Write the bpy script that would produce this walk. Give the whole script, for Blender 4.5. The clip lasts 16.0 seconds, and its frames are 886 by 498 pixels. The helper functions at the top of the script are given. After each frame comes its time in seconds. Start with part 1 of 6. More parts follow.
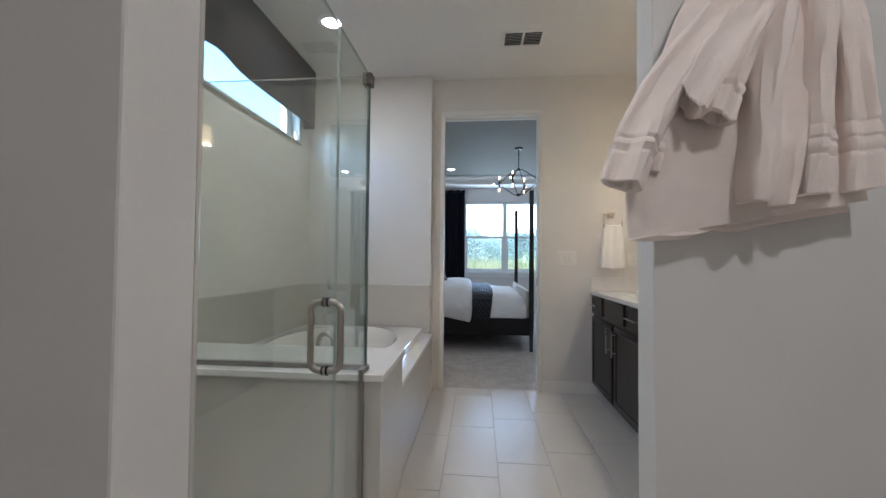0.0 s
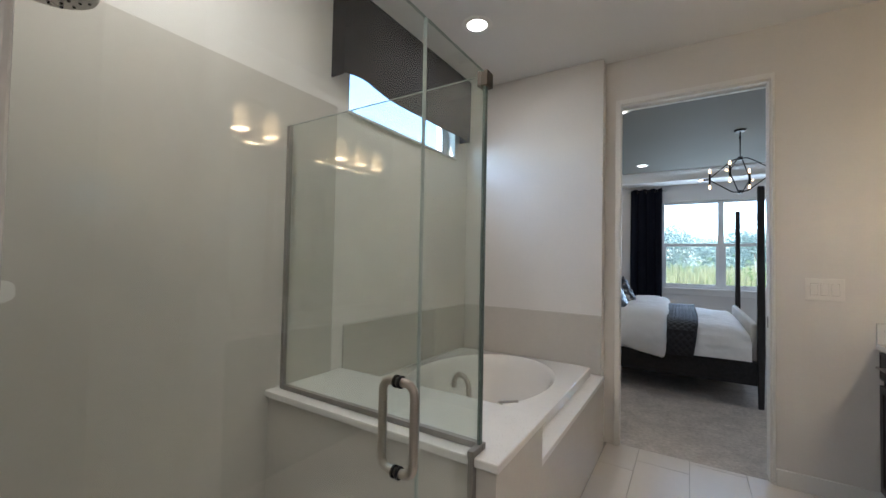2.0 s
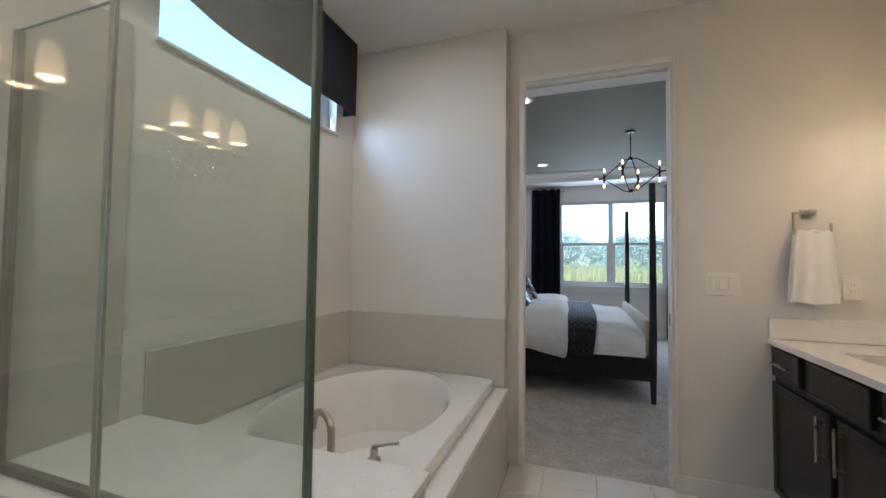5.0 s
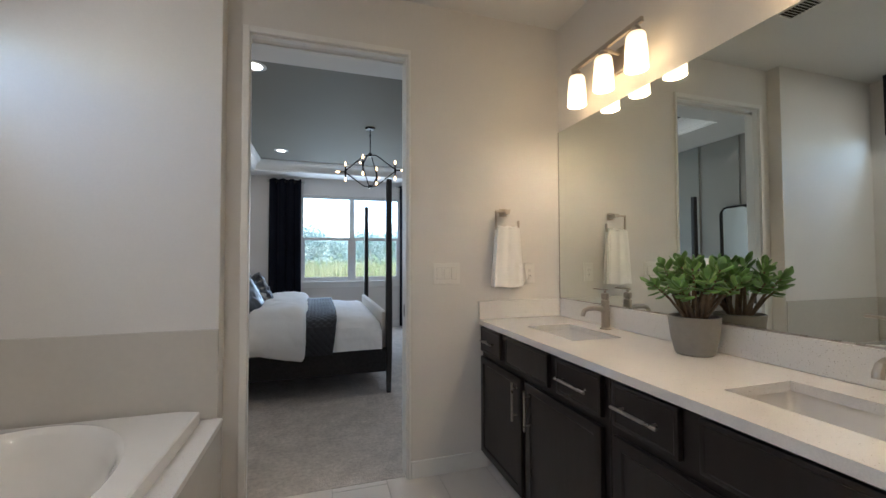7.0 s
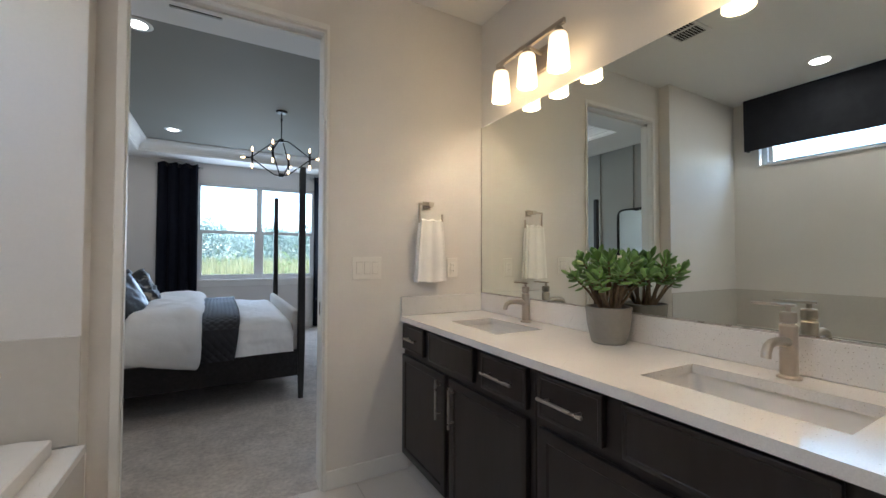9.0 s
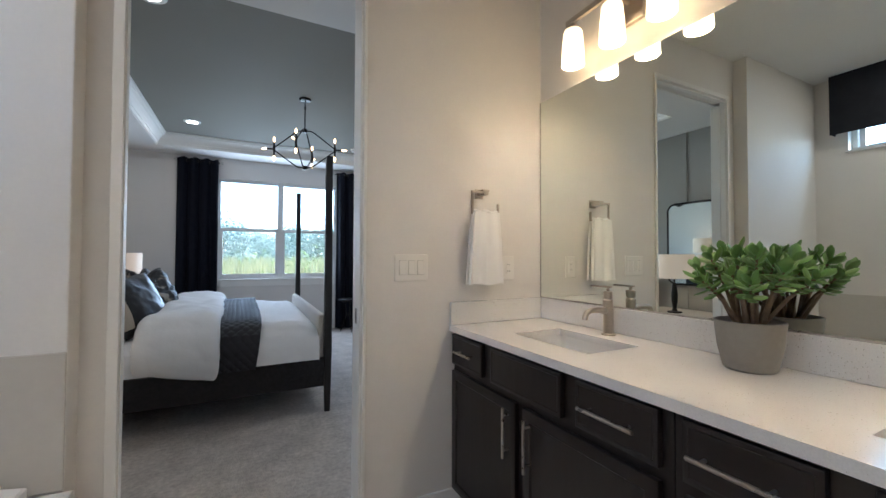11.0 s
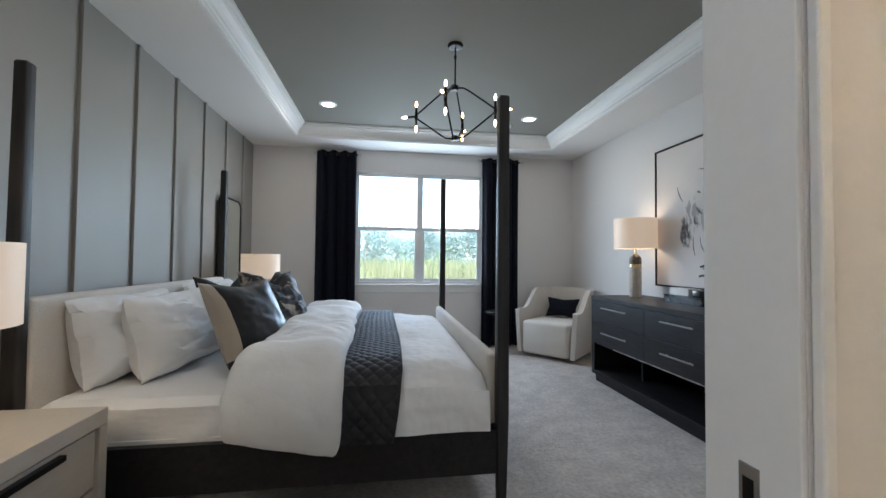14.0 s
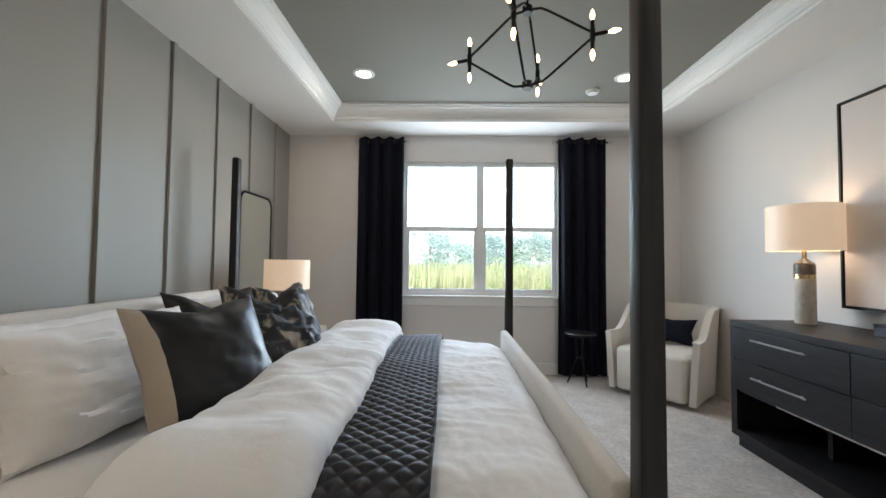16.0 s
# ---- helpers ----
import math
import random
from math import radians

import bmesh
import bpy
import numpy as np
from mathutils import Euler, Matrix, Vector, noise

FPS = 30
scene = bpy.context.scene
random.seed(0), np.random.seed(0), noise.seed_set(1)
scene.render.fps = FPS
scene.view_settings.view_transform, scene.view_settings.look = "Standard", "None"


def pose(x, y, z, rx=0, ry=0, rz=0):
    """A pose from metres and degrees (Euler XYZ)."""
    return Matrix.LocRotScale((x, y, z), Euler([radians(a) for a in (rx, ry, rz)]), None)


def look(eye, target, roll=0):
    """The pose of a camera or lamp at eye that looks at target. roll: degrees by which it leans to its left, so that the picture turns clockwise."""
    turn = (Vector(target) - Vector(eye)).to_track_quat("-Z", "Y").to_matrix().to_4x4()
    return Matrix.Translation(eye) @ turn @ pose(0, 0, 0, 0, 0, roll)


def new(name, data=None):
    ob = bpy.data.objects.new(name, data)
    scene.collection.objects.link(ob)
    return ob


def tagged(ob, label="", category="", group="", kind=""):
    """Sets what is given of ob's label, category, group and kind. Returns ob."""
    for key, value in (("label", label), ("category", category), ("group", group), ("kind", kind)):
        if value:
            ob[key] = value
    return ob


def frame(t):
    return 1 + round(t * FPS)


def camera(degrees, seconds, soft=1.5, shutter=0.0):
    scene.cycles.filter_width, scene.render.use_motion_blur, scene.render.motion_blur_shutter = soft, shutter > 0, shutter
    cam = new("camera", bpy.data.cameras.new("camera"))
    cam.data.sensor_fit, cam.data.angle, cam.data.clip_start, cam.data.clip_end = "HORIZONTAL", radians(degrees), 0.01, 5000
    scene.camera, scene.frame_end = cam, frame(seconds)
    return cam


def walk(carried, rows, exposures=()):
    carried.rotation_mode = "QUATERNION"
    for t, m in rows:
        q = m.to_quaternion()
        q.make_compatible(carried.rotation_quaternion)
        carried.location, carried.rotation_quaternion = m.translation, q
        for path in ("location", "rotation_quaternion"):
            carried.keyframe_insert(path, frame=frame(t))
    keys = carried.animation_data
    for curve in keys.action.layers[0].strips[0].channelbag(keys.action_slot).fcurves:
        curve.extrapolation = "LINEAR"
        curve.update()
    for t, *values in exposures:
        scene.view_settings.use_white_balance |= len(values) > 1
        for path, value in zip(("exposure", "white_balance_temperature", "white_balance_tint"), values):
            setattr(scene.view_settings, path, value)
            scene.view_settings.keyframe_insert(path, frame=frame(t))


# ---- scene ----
cam = camera(97.2, 16.0)
PATH = [
    (0, (0.089, 0.217, 1.165), (-0.095, 2.208, 1.218), 0.5),
    (0.5, (0.081, 0.374, 1.208), (-0.308, 2.335, 1.258), 0.6),
    (1, (0.088, 0.516, 1.243), (-0.547, 2.412, 1.296), 0.8),
    (1.5, (0.148, 0.615, 1.289), (-0.734, 2.409, 1.345), 1.0),
    (2, (0.198, 0.657, 1.319), (-0.87, 2.347, 1.373), 1.1),
    (2.5, (0.224, 0.695, 1.334), (-0.954, 2.31, 1.386), 1.2),
    (3, (0.228, 0.751, 1.336), (-0.994, 2.333, 1.388), 1.3),
    (5.5, (0.091, 1.321, 1.278), (-0.263, 3.288, 1.345), 0.3),
    (6, (0.109, 1.439, 1.273), (0.097, 3.438, 1.333), 0.0),
    (6.5, (0.127, 1.498, 1.261), (0.437, 3.473, 1.321), -0.1),
    (7, (0.147, 1.51, 1.266), (0.733, 3.421, 1.324), -0.2),
    (7.5, (0.165, 1.525, 1.267), (0.945, 3.366, 1.312), -0.3),
    (8, (0.154, 1.543, 1.243), (1.085, 3.313, 1.295), -0.2),
    (10.5, (0.156, 1.88, 1.242), (1.142, 3.62, 1.288), 0.2),
    (11, (0.158, 2.038, 1.234), (1.058, 3.823, 1.279), 0.2),
    (11.5, (0.162, 2.26, 1.217), (0.955, 4.096, 1.271), 0.5),
    (12, (0.187, 2.519, 1.225), (0.86, 4.402, 1.284), 0.7),
    (12.5, (0.176, 2.764, 1.244), (0.736, 4.683, 1.292), 0.5),
    (13, (0.174, 2.979, 1.251), (0.633, 4.925, 1.298), 0.5),
    (13.5, (0.181, 3.189, 1.236), (0.545, 5.155, 1.285), 0.6),
    (14, (0.183, 3.418, 1.24), (0.472, 5.396, 1.294), 0.6),
    (14.5, (0.197, 3.651, 1.249), (0.414, 5.638, 1.3), 0.6),
    (15, (0.197, 3.878, 1.265), (0.351, 5.871, 1.316), 0.5),
    (15.5, (0.258, 4.126, 1.262), (0.319, 6.124, 1.316), 0.6),
    (16, (0.313, 4.406, 1.268), (0.275, 6.404, 1.338), 0.6),
]
EXPOSURES = [(0, 3.6, 5200, 10), (2.5, 3.45, 5550, 11), (6, 3.42, 5600, 11), (8, 3.52, 5550, 11), (12.5, 3.66, 5370, 11), (13.5, 3.62, 5400, 10), (14.4, 3.87, 6150, 11), (16, 3.92, 6400, 12)]
walk(cam, [(t, look(eye, target, roll)) for t, eye, target, roll in PATH], EXPOSURES)

# ---- world, sun and lamps ----
world = bpy.data.worlds.new("sky_world")
scene.world = world
world.use_nodes = True
wn = world.node_tree
sky = wn.nodes.new("ShaderNodeTexSky")
sky.sky_type, sky.sun_disc = "NISHITA", False
sky.sun_elevation, sky.sun_rotation = radians(48), radians(200)
wn.nodes["Background"].inputs[1].default_value = 0.09
wn.links.new(sky.outputs[0], wn.nodes["Background"].inputs[0])
sun_data = bpy.data.lights.new("sun", "SUN")
sun_data.energy, sun_data.angle, sun_data.color = 3.4, radians(0.6), (1.0, 0.95, 0.86)
sun = new("sun", sun_data)
sun.matrix_world = look((-6, -14, 20), (0, 6, 0))


def spot_disc(name, x, y, z, watts, colour, size=0.11):
    """The light of a recessed can: a small disc that shines down."""
    d = bpy.data.lights.new(name, "AREA")
    d.shape, d.size, d.energy, d.color = "DISK", size, watts, colour
    ob = new(name, d)
    ob.matrix_world = pose(x, y, z)
    return ob


def bulb_lamp(name, x, y, z, watts, colour, radius=0.03):
    d = bpy.data.lights.new(name, "POINT")
    d.energy, d.color, d.shadow_soft_size = watts, colour, radius
    ob = new(name, d)
    ob.location = (x, y, z)
    return ob


LAMP_W = 0.30
WARM = (1.0, 0.77, 0.51)
SOFT = (1.0, 0.90, 0.78)
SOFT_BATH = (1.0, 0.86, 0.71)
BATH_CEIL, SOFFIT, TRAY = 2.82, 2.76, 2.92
# tub can first; the entry and shower cans are unseen, added as fill
BATH_CANS_AND_FILLS = [(-0.95, 2.83, 0.40), (1.0, -0.15, 1.30), (-0.92, 1.22, 1.0)]
VANITY_W = 0.27
BED_CANS = [(-0.463, 7.77), (1.847, 7.83), (-0.42, 5.10), (1.85, 5.10)]
# the sky's light in the bedroom window's opening
glow = bpy.data.lights.new("window_daylight", "AREA")
glow.shape, glow.size, glow.size_y, glow.energy, glow.color = "RECTANGLE", 1.62, 1.42, 3.5, (0.80, 0.92, 1.0)
new("window_daylight", glow).matrix_world = pose(0.662, 8.972, 1.67, -90)
# the sky's light in the high bathroom window's opening
slot = bpy.data.lights.new("bath_window_daylight", "AREA")
slot.shape, slot.size, slot.size_y, slot.energy, slot.color = "RECTANGLE", 0.40, 1.04, 0.60, (0.45, 0.76, 1.0)
new("bath_window_daylight", slot).matrix_world = pose(-1.545, 2.825, 2.41, 0, -90)
for cx, cy, watts in BATH_CANS_AND_FILLS:
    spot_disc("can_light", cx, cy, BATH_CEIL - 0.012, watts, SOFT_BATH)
for cx, cy in BED_CANS:
    spot_disc("can_light", cx, cy, TRAY - 0.012, 0.34, SOFT)

# ---- materials ----
def material(name, colour, rough=0.5, metal=0.0, grain=(60.0, 0.06), blot=(2.0, 0.06), bump=(120.0, 0.05), sheen=0.0, coat=0.0, spec=0.5, stretch=(1, 1, 1)):
    """A procedural surface: base colour with fine grain and broad blotches, and a fine relief.
    grain, blot: scale and share of variation; bump: scale and strength."""
    m = bpy.data.materials.new(name)
    m.use_nodes = True
    t = m.node_tree
    b = t.nodes["Principled BSDF"]
    co = t.nodes.new("ShaderNodeTexCoord")
    mp = t.nodes.new("ShaderNodeMapping")
    mp.inputs["Scale"].default_value = stretch
    t.links.new(co.outputs["Object"], mp.inputs[0])

    def noise_at(scale, detail=3.0):
        n = t.nodes.new("ShaderNodeTexNoise")
        n.inputs["Scale"].default_value, n.inputs["Detail"].default_value = scale, detail
        t.links.new(mp.outputs[0], n.inputs["Vector"])
        return n

    last = None
    for scale, share in (grain, blot):
        n = noise_at(scale)
        r = t.nodes.new("ShaderNodeMapRange")
        r.inputs["From Min"].default_value, r.inputs["From Max"].default_value = 0.3, 0.7
        r.inputs["To Min"].default_value, r.inputs["To Max"].default_value = 1 - share, 1 + share
        t.links.new(n.outputs["Fac"], r.inputs["Value"])
        if last is None:
            last = r.outputs[0]
        else:
            mu = t.nodes.new("ShaderNodeMath")
            mu.operation = "MULTIPLY"
            t.links.new(last, mu.inputs[0])
            t.links.new(r.outputs[0], mu.inputs[1])
            last = mu.outputs[0]
    sc = t.nodes.new("ShaderNodeVectorMath")
    sc.operation = "SCALE"
    sc.inputs[0].default_value = colour[:3]
    t.links.new(last, sc.inputs["Scale"])
    t.links.new(sc.outputs[0], b.inputs["Base Color"])
    rr = t.nodes.new("ShaderNodeMapRange")
    rr.inputs["To Min"].default_value, rr.inputs["To Max"].default_value = max(0.02, rough * 0.85), min(1, rough * 1.15)
    t.links.new(noise_at(blot[0] * 4).outputs["Fac"], rr.inputs["Value"])
    t.links.new(rr.outputs[0], b.inputs["Roughness"])
    b.inputs["Metallic"].default_value = metal
    b.inputs["Specular IOR Level"].default_value = spec
    b.inputs["Coat Weight"].default_value = coat
    b.inputs["Sheen Weight"].default_value = sheen
    b.inputs["Sheen Roughness"].default_value = 0.4
    if bump[1] > 0:
        bp = t.nodes.new("ShaderNodeBump")
        bp.inputs["Strength"].default_value, bp.inputs["Distance"].default_value = bump[1], 0.01
        t.links.new(noise_at(bump[0], 4.0).outputs["Fac"], bp.inputs["Height"])
        t.links.new(bp.outputs[0], b.inputs["Normal"])
    return m


def glowing(name, colour, strength, base=(0.9, 0.85, 0.78)):
    m = bpy.data.materials.new(name)
    m.use_nodes = True
    b = m.node_tree.nodes["Principled BSDF"]
    b.inputs["Base Color"].default_value = (*base, 1)
    b.inputs["Emission Color"].default_value = (*colour, 1)
    b.inputs["Emission Strength"].default_value = strength
    return m


def clear_glass(name, tint=(0.93, 0.97, 0.95)):
    """Thin sheet glass: clear, with a gloss that grows towards a grazing look."""
    m = bpy.data.materials.new(name)
    m.use_nodes = True
    t = m.node_tree
    t.nodes.remove(t.nodes["Principled BSDF"])
    out = t.nodes["Material Output"]
    tr, gl, mx = t.nodes.new("ShaderNodeBsdfTransparent"), t.nodes.new("ShaderNodeBsdfGlossy"), t.nodes.new("ShaderNodeMixShader")
    tr.inputs[0].default_value = (*tint, 1)
    gl.inputs["Roughness"].default_value = 0.0
    lw = t.nodes.new("ShaderNodeLayerWeight")
    lw.inputs[0].default_value = 0.5
    pw, ml = t.nodes.new("ShaderNodeMath"), t.nodes.new("ShaderNodeMath")
    pw.operation, pw.inputs[1].default_value = "POWER", 5.0
    ml.operation, ml.inputs[1].default_value, ml.inputs[2].default_value = "MULTIPLY_ADD", 0.95, 0.045
    t.links.new(lw.outputs["Facing"], pw.inputs[0])
    t.links.new(pw.outputs[0], ml.inputs[0])
    t.links.new(ml.outputs[0], mx.inputs[0])
    t.links.new(tr.outputs[0], mx.inputs[1])
    t.links.new(gl.outputs[0], mx.inputs[2])
    t.links.new(mx.outputs[0], out.inputs[0])
    return m


def mirror_glass(name):
    m = bpy.data.materials.new(name)
    m.use_nodes = True
    b = m.node_tree.nodes["Principled BSDF"]
    b.inputs["Base Color"].default_value = (0.80, 0.84, 0.80, 1)
    b.inputs["Metallic"].default_value, b.inputs["Roughness"].default_value = 1.0, 0.006
    return m


PAINT_BATH = material("warm_white_wall_paint", (0.70, 0.675, 0.64), 0.6, bump=(260, 0.05), grain=(90, 0.012), blot=(1.2, 0.02))
PAINT_BED = material("pale_grey_wall_paint", (0.68, 0.655, 0.63), 0.6, bump=(260, 0.05), grain=(90, 0.012), blot=(1.2, 0.02))
CEIL_WHITE = material("matt_white_ceiling_paint", (0.76, 0.75, 0.73), 0.8, bump=(300, 0.08), grain=(120, 0.012), blot=(1.0, 0.015))
CEIL_GREEN = material("dark_sage_ceiling_paint", (0.245, 0.235, 0.21), 0.75, spec=0.25, bump=(220, 0.06), grain=(90, 0.02), blot=(0.9, 0.04))
BATTEN_GREY = material("grey_green_panel_paint", (0.305, 0.293, 0.265), 0.5, bump=(240, 0.05), grain=(90, 0.015), blot=(1.1, 0.03))
TRIM_WHITE = material("semigloss_white_trim", (0.78, 0.77, 0.74), 0.5, bump=(10, 0.0), grain=(60, 0.01), blot=(2, 0.015))
TILE_FLOOR = material("pale_porcelain_tile", (0.62, 0.585, 0.54), 0.30, bump=(10, 0.0), grain=(14, 0.015), blot=(0.8, 0.04))
GROUT = material("grey_grout", (0.40, 0.38, 0.35), 0.9, bump=(300, 0.2))
SURROUND = material("greige_solid_surround", (0.55, 0.52, 0.47), 0.20, bump=(10, 0.0), grain=(40, 0.015), blot=(1.5, 0.02))
CARPET = material("grey_beige_cut_pile_carpet", (0.52, 0.48, 0.44), 0.95, grain=(38, 0.17), blot=(7, 0.14), bump=(90, 0.6), sheen=0.1)
CARPET.node_tree.nodes["Bump"].inputs["Distance"].default_value = 0.03
ACRYLIC = material("white_tub_acrylic", (0.80, 0.775, 0.74), 0.08, bump=(10, 0.0), grain=(20, 0.005), blot=(2, 0.01), coat=0.4)
QUARTZ = material("white_quartz_worktop", (0.75, 0.73, 0.70), 0.14, bump=(20, 0.0), grain=(260, 0.05), blot=(6, 0.02))
ESPRESSO = material("espresso_stained_wood", (0.013, 0.0095, 0.0095), 0.34, grain=(30, 0.25), blot=(3, 0.15), bump=(40, 0.04), stretch=(1, 1, 0.2))
BLACK_OAK = material("black_stained_oak", (0.015, 0.0140, 0.0150), 0.45, grain=(45, 0.35), blot=(3, 0.2), bump=(60, 0.12), stretch=(1, 0.12, 1), spec=0.28)
BLACK_POST = material("black_stained_oak_post", (0.022, 0.020, 0.019), 0.48, grain=(45, 0.35), blot=(3, 0.2), bump=(60, 0.12), stretch=(1, 1, 0.1), spec=0.4)
NICKEL = material("brushed_nickel", (0.50, 0.45, 0.39), 0.30, 1.0, grain=(20, 0.02), blot=(6, 0.04), bump=(10, 0.0))
STEEL = material("brushed_steel", (0.45, 0.42, 0.39), 0.28, 1.0, grain=(20, 0.02), blot=(6, 0.04), bump=(10, 0.0))
SATIN_STEEL = material("satin_steel_channel", (0.30, 0.28, 0.26), 0.6, 0.7, grain=(20, 0.01), blot=(6, 0.02), bump=(10, 0.0))
BRONZE = material("dark_bronze_metal", (0.10, 0.085, 0.07), 0.4, 0.9, bump=(150, 0.03))
BLACK_METAL = material("matt_black_metal", (0.012, 0.011, 0.010), 0.42, 0.6, bump=(150, 0.03))
CHROME = material("polished_chrome", (0.75, 0.75, 0.75), 0.08, 1.0, bump=(10, 0.0))
GLASS = clear_glass("clear_shower_glass", (0.955, 0.980, 0.965))
WINDOW_GLASS = clear_glass("window_glass", (0.97, 0.985, 0.98))
VASE_GLASS = clear_glass("vase_glass", (0.94, 0.96, 0.95))
GLASS_EDGE = material("green_glass_edge", (0.10, 0.13, 0.115), 0.1, bump=(10, 0.0))
MIRROR = mirror_glass("silvered_mirror")
TERRY = material("white_terry_towelling", (0.84, 0.825, 0.80), 0.95, bump=(300, 0.25), grain=(380, 0.04), blot=(4, 0.03), sheen=0.1)
TERRY_CREAM = material("cream_terry_towelling", (0.86, 0.755, 0.685), 0.95, bump=(420, 0.22), grain=(300, 0.03), blot=(9, 0.04), sheen=0.15)
LINEN_WHITE = material("white_cotton", (0.83, 0.825, 0.815), 0.9, bump=(14, 0.35), grain=(400, 0.03), blot=(3, 0.02), sheen=0.2)
BOUCLE = material("cream_boucle_upholstery", (0.66, 0.62, 0.56), 0.95, bump=(260, 0.3), grain=(240, 0.08), blot=(4, 0.03), sheen=0.1)
NAVY = material("midnight_velvet_curtain", (0.003, 0.004, 0.010), 0.8, bump=(10, 0.0), grain=(300, 0.2), blot=(3, 0.15), sheen=0.0, spec=0.2)
CHARCOAL_SHADE = material("charcoal_valance_fabric", (0.007, 0.008, 0.013), 0.9, bump=(10, 0.0), grain=(40, 0.06), blot=(3, 0.1))
QUILT = material("charcoal_quilted_satin", (0.014, 0.014, 0.018), 0.55, bump=(400, 0.1), grain=(250, 0.2), blot=(4, 0.1), sheen=0.05, spec=0.4)
LEATHER = material("black_leather", (0.007, 0.008, 0.010), 0.36, spec=0.35, bump=(140, 0.10), grain=(100, 0.1), blot=(4, 0.1))
BEIGE_SUEDE = material("beige_suede", (0.42, 0.36, 0.29), 0.9, bump=(400, 0.3), grain=(300, 0.05), blot=(5, 0.05), sheen=0.2)
PALE_WOOD = material("cream_lacquered_nightstand", (0.52, 0.475, 0.41), 0.4, grain=(60, 0.03), blot=(3, 0.03), bump=(70, 0.04), stretch=(1, 0.2, 1))
PLATE = material("white_switch_plastic", (0.76, 0.74, 0.70), 0.35, bump=(10, 0.0), grain=(10, 0.005))
VINYL = material("white_window_vinyl", (0.78, 0.79, 0.79), 0.35, bump=(10, 0.0), grain=(30, 0.01))
POT_GREY = material("taupe_ceramic_pot", (0.27, 0.25, 0.22), 0.55, bump=(90, 0.03), grain=(60, 0.04), blot=(5, 0.05))
SOIL = material("potting_soil", (0.03, 0.022, 0.016), 0.95, bump=(90, 1.0), grain=(80, 0.5))
JADE = material("jade_leaf", (0.14, 0.265, 0.065), 0.35, bump=(40, 0.05), grain=(20, 0.25), blot=(8, 0.25))
STEM = material("brown_stem", (0.16, 0.11, 0.07), 0.8, bump=(80, 0.3), grain=(60, 0.2))
MAGNOLIA = material("dark_glossy_leaf", (0.045, 0.075, 0.028), 0.35, bump=(30, 0.05), grain=(20, 0.3), blot=(9, 0.4))
SHADE_ON = glowing("lit_frosted_shade", (1.0, 0.66, 0.31), 0.6)
# the frosted glass glows most round the bulb, low in the shade
st_ = SHADE_ON.node_tree
sco, sxyz, smr = st_.nodes.new("ShaderNodeTexCoord"), st_.nodes.new("ShaderNodeSeparateXYZ"), st_.nodes.new("ShaderNodeMapRange")
smr.inputs["From Min"].default_value, smr.inputs["From Max"].default_value = -0.175, -0.02
smr.inputs["To Min"].default_value, smr.inputs["To Max"].default_value = 0.56, 0.17
st_.links.new(sco.outputs["Object"], sxyz.inputs[0])
st_.links.new(sxyz.outputs["Z"], smr.inputs["Value"])
st_.links.new(smr.outputs[0], st_.nodes["Principled BSDF"].inputs["Emission Strength"])
BULB_ON = glowing("lit_filament_bulb", (1.0, 0.60, 0.25), 0.9)
CAN_ON = glowing("lit_can_lens", (1.0, 0.93, 0.82), 1.5)
LINEN_SHADE = glowing("lit_linen_shade", (1.0, 0.70, 0.44), 0.028, (0.62, 0.54, 0.45))


def speckle(m, scale, share, depth):
    """Scattered dark chips in a polished stone."""
    t = m.node_tree
    b = t.nodes["Principled BSDF"]
    src = b.inputs["Base Color"].links[0].from_socket
    co, vo, hi = t.nodes.new("ShaderNodeTexCoord"), t.nodes.new("ShaderNodeTexVoronoi"), t.nodes.new("ShaderNodeSeparateColor")
    vo.inputs["Scale"].default_value = scale
    pick, near, both, mx = t.nodes.new("ShaderNodeMath"), t.nodes.new("ShaderNodeMath"), t.nodes.new("ShaderNodeMath"), t.nodes.new("ShaderNodeMix")
    pick.operation, pick.inputs[1].default_value = "LESS_THAN", share
    near.operation, near.inputs[1].default_value = "LESS_THAN", 0.30
    both.operation, mx.data_type = "MULTIPLY", "RGBA"
    mx.inputs[7].default_value = (depth, depth * 0.9, depth * 0.78, 1)
    t.links.new(co.outputs["Object"], vo.inputs["Vector"])
    t.links.new(vo.outputs["Color"], hi.inputs[0])
    t.links.new(hi.outputs[0], pick.inputs[0])
    t.links.new(vo.outputs["Distance"], near.inputs[0])
    t.links.new(pick.outputs[0], both.inputs[0])
    t.links.new(near.outputs[0], both.inputs[1])
    t.links.new(both.outputs[0], mx.inputs[0])
    t.links.new(src, mx.inputs[6])
    t.links.new(mx.outputs[2], b.inputs["Base Color"])


speckle(QUARTZ, 240.0, 0.06, 0.42)


def leaf_material(name, colour, share=0.7):
    """Thin leaves: light falls on them and shines through them, in uneven greens."""
    m = material(name, colour, 0.8, grain=(3, 0.35), blot=(0.25, 0.25), bump=(5, 0.0))
    t = m.node_tree
    b, out = t.nodes["Principled BSDF"], t.nodes["Material Output"]
    tl, mx = t.nodes.new("ShaderNodeBsdfTranslucent"), t.nodes.new("ShaderNodeMixShader")
    t.links.new(b.inputs["Base Color"].links[0].from_socket, tl.inputs[0])
    mx.inputs[0].default_value = share
    t.links.new(b.outputs[0], mx.inputs[1])
    t.links.new(tl.outputs[0], mx.inputs[2])
    t.links.new(mx.outputs[0], out.inputs[0])
    return m

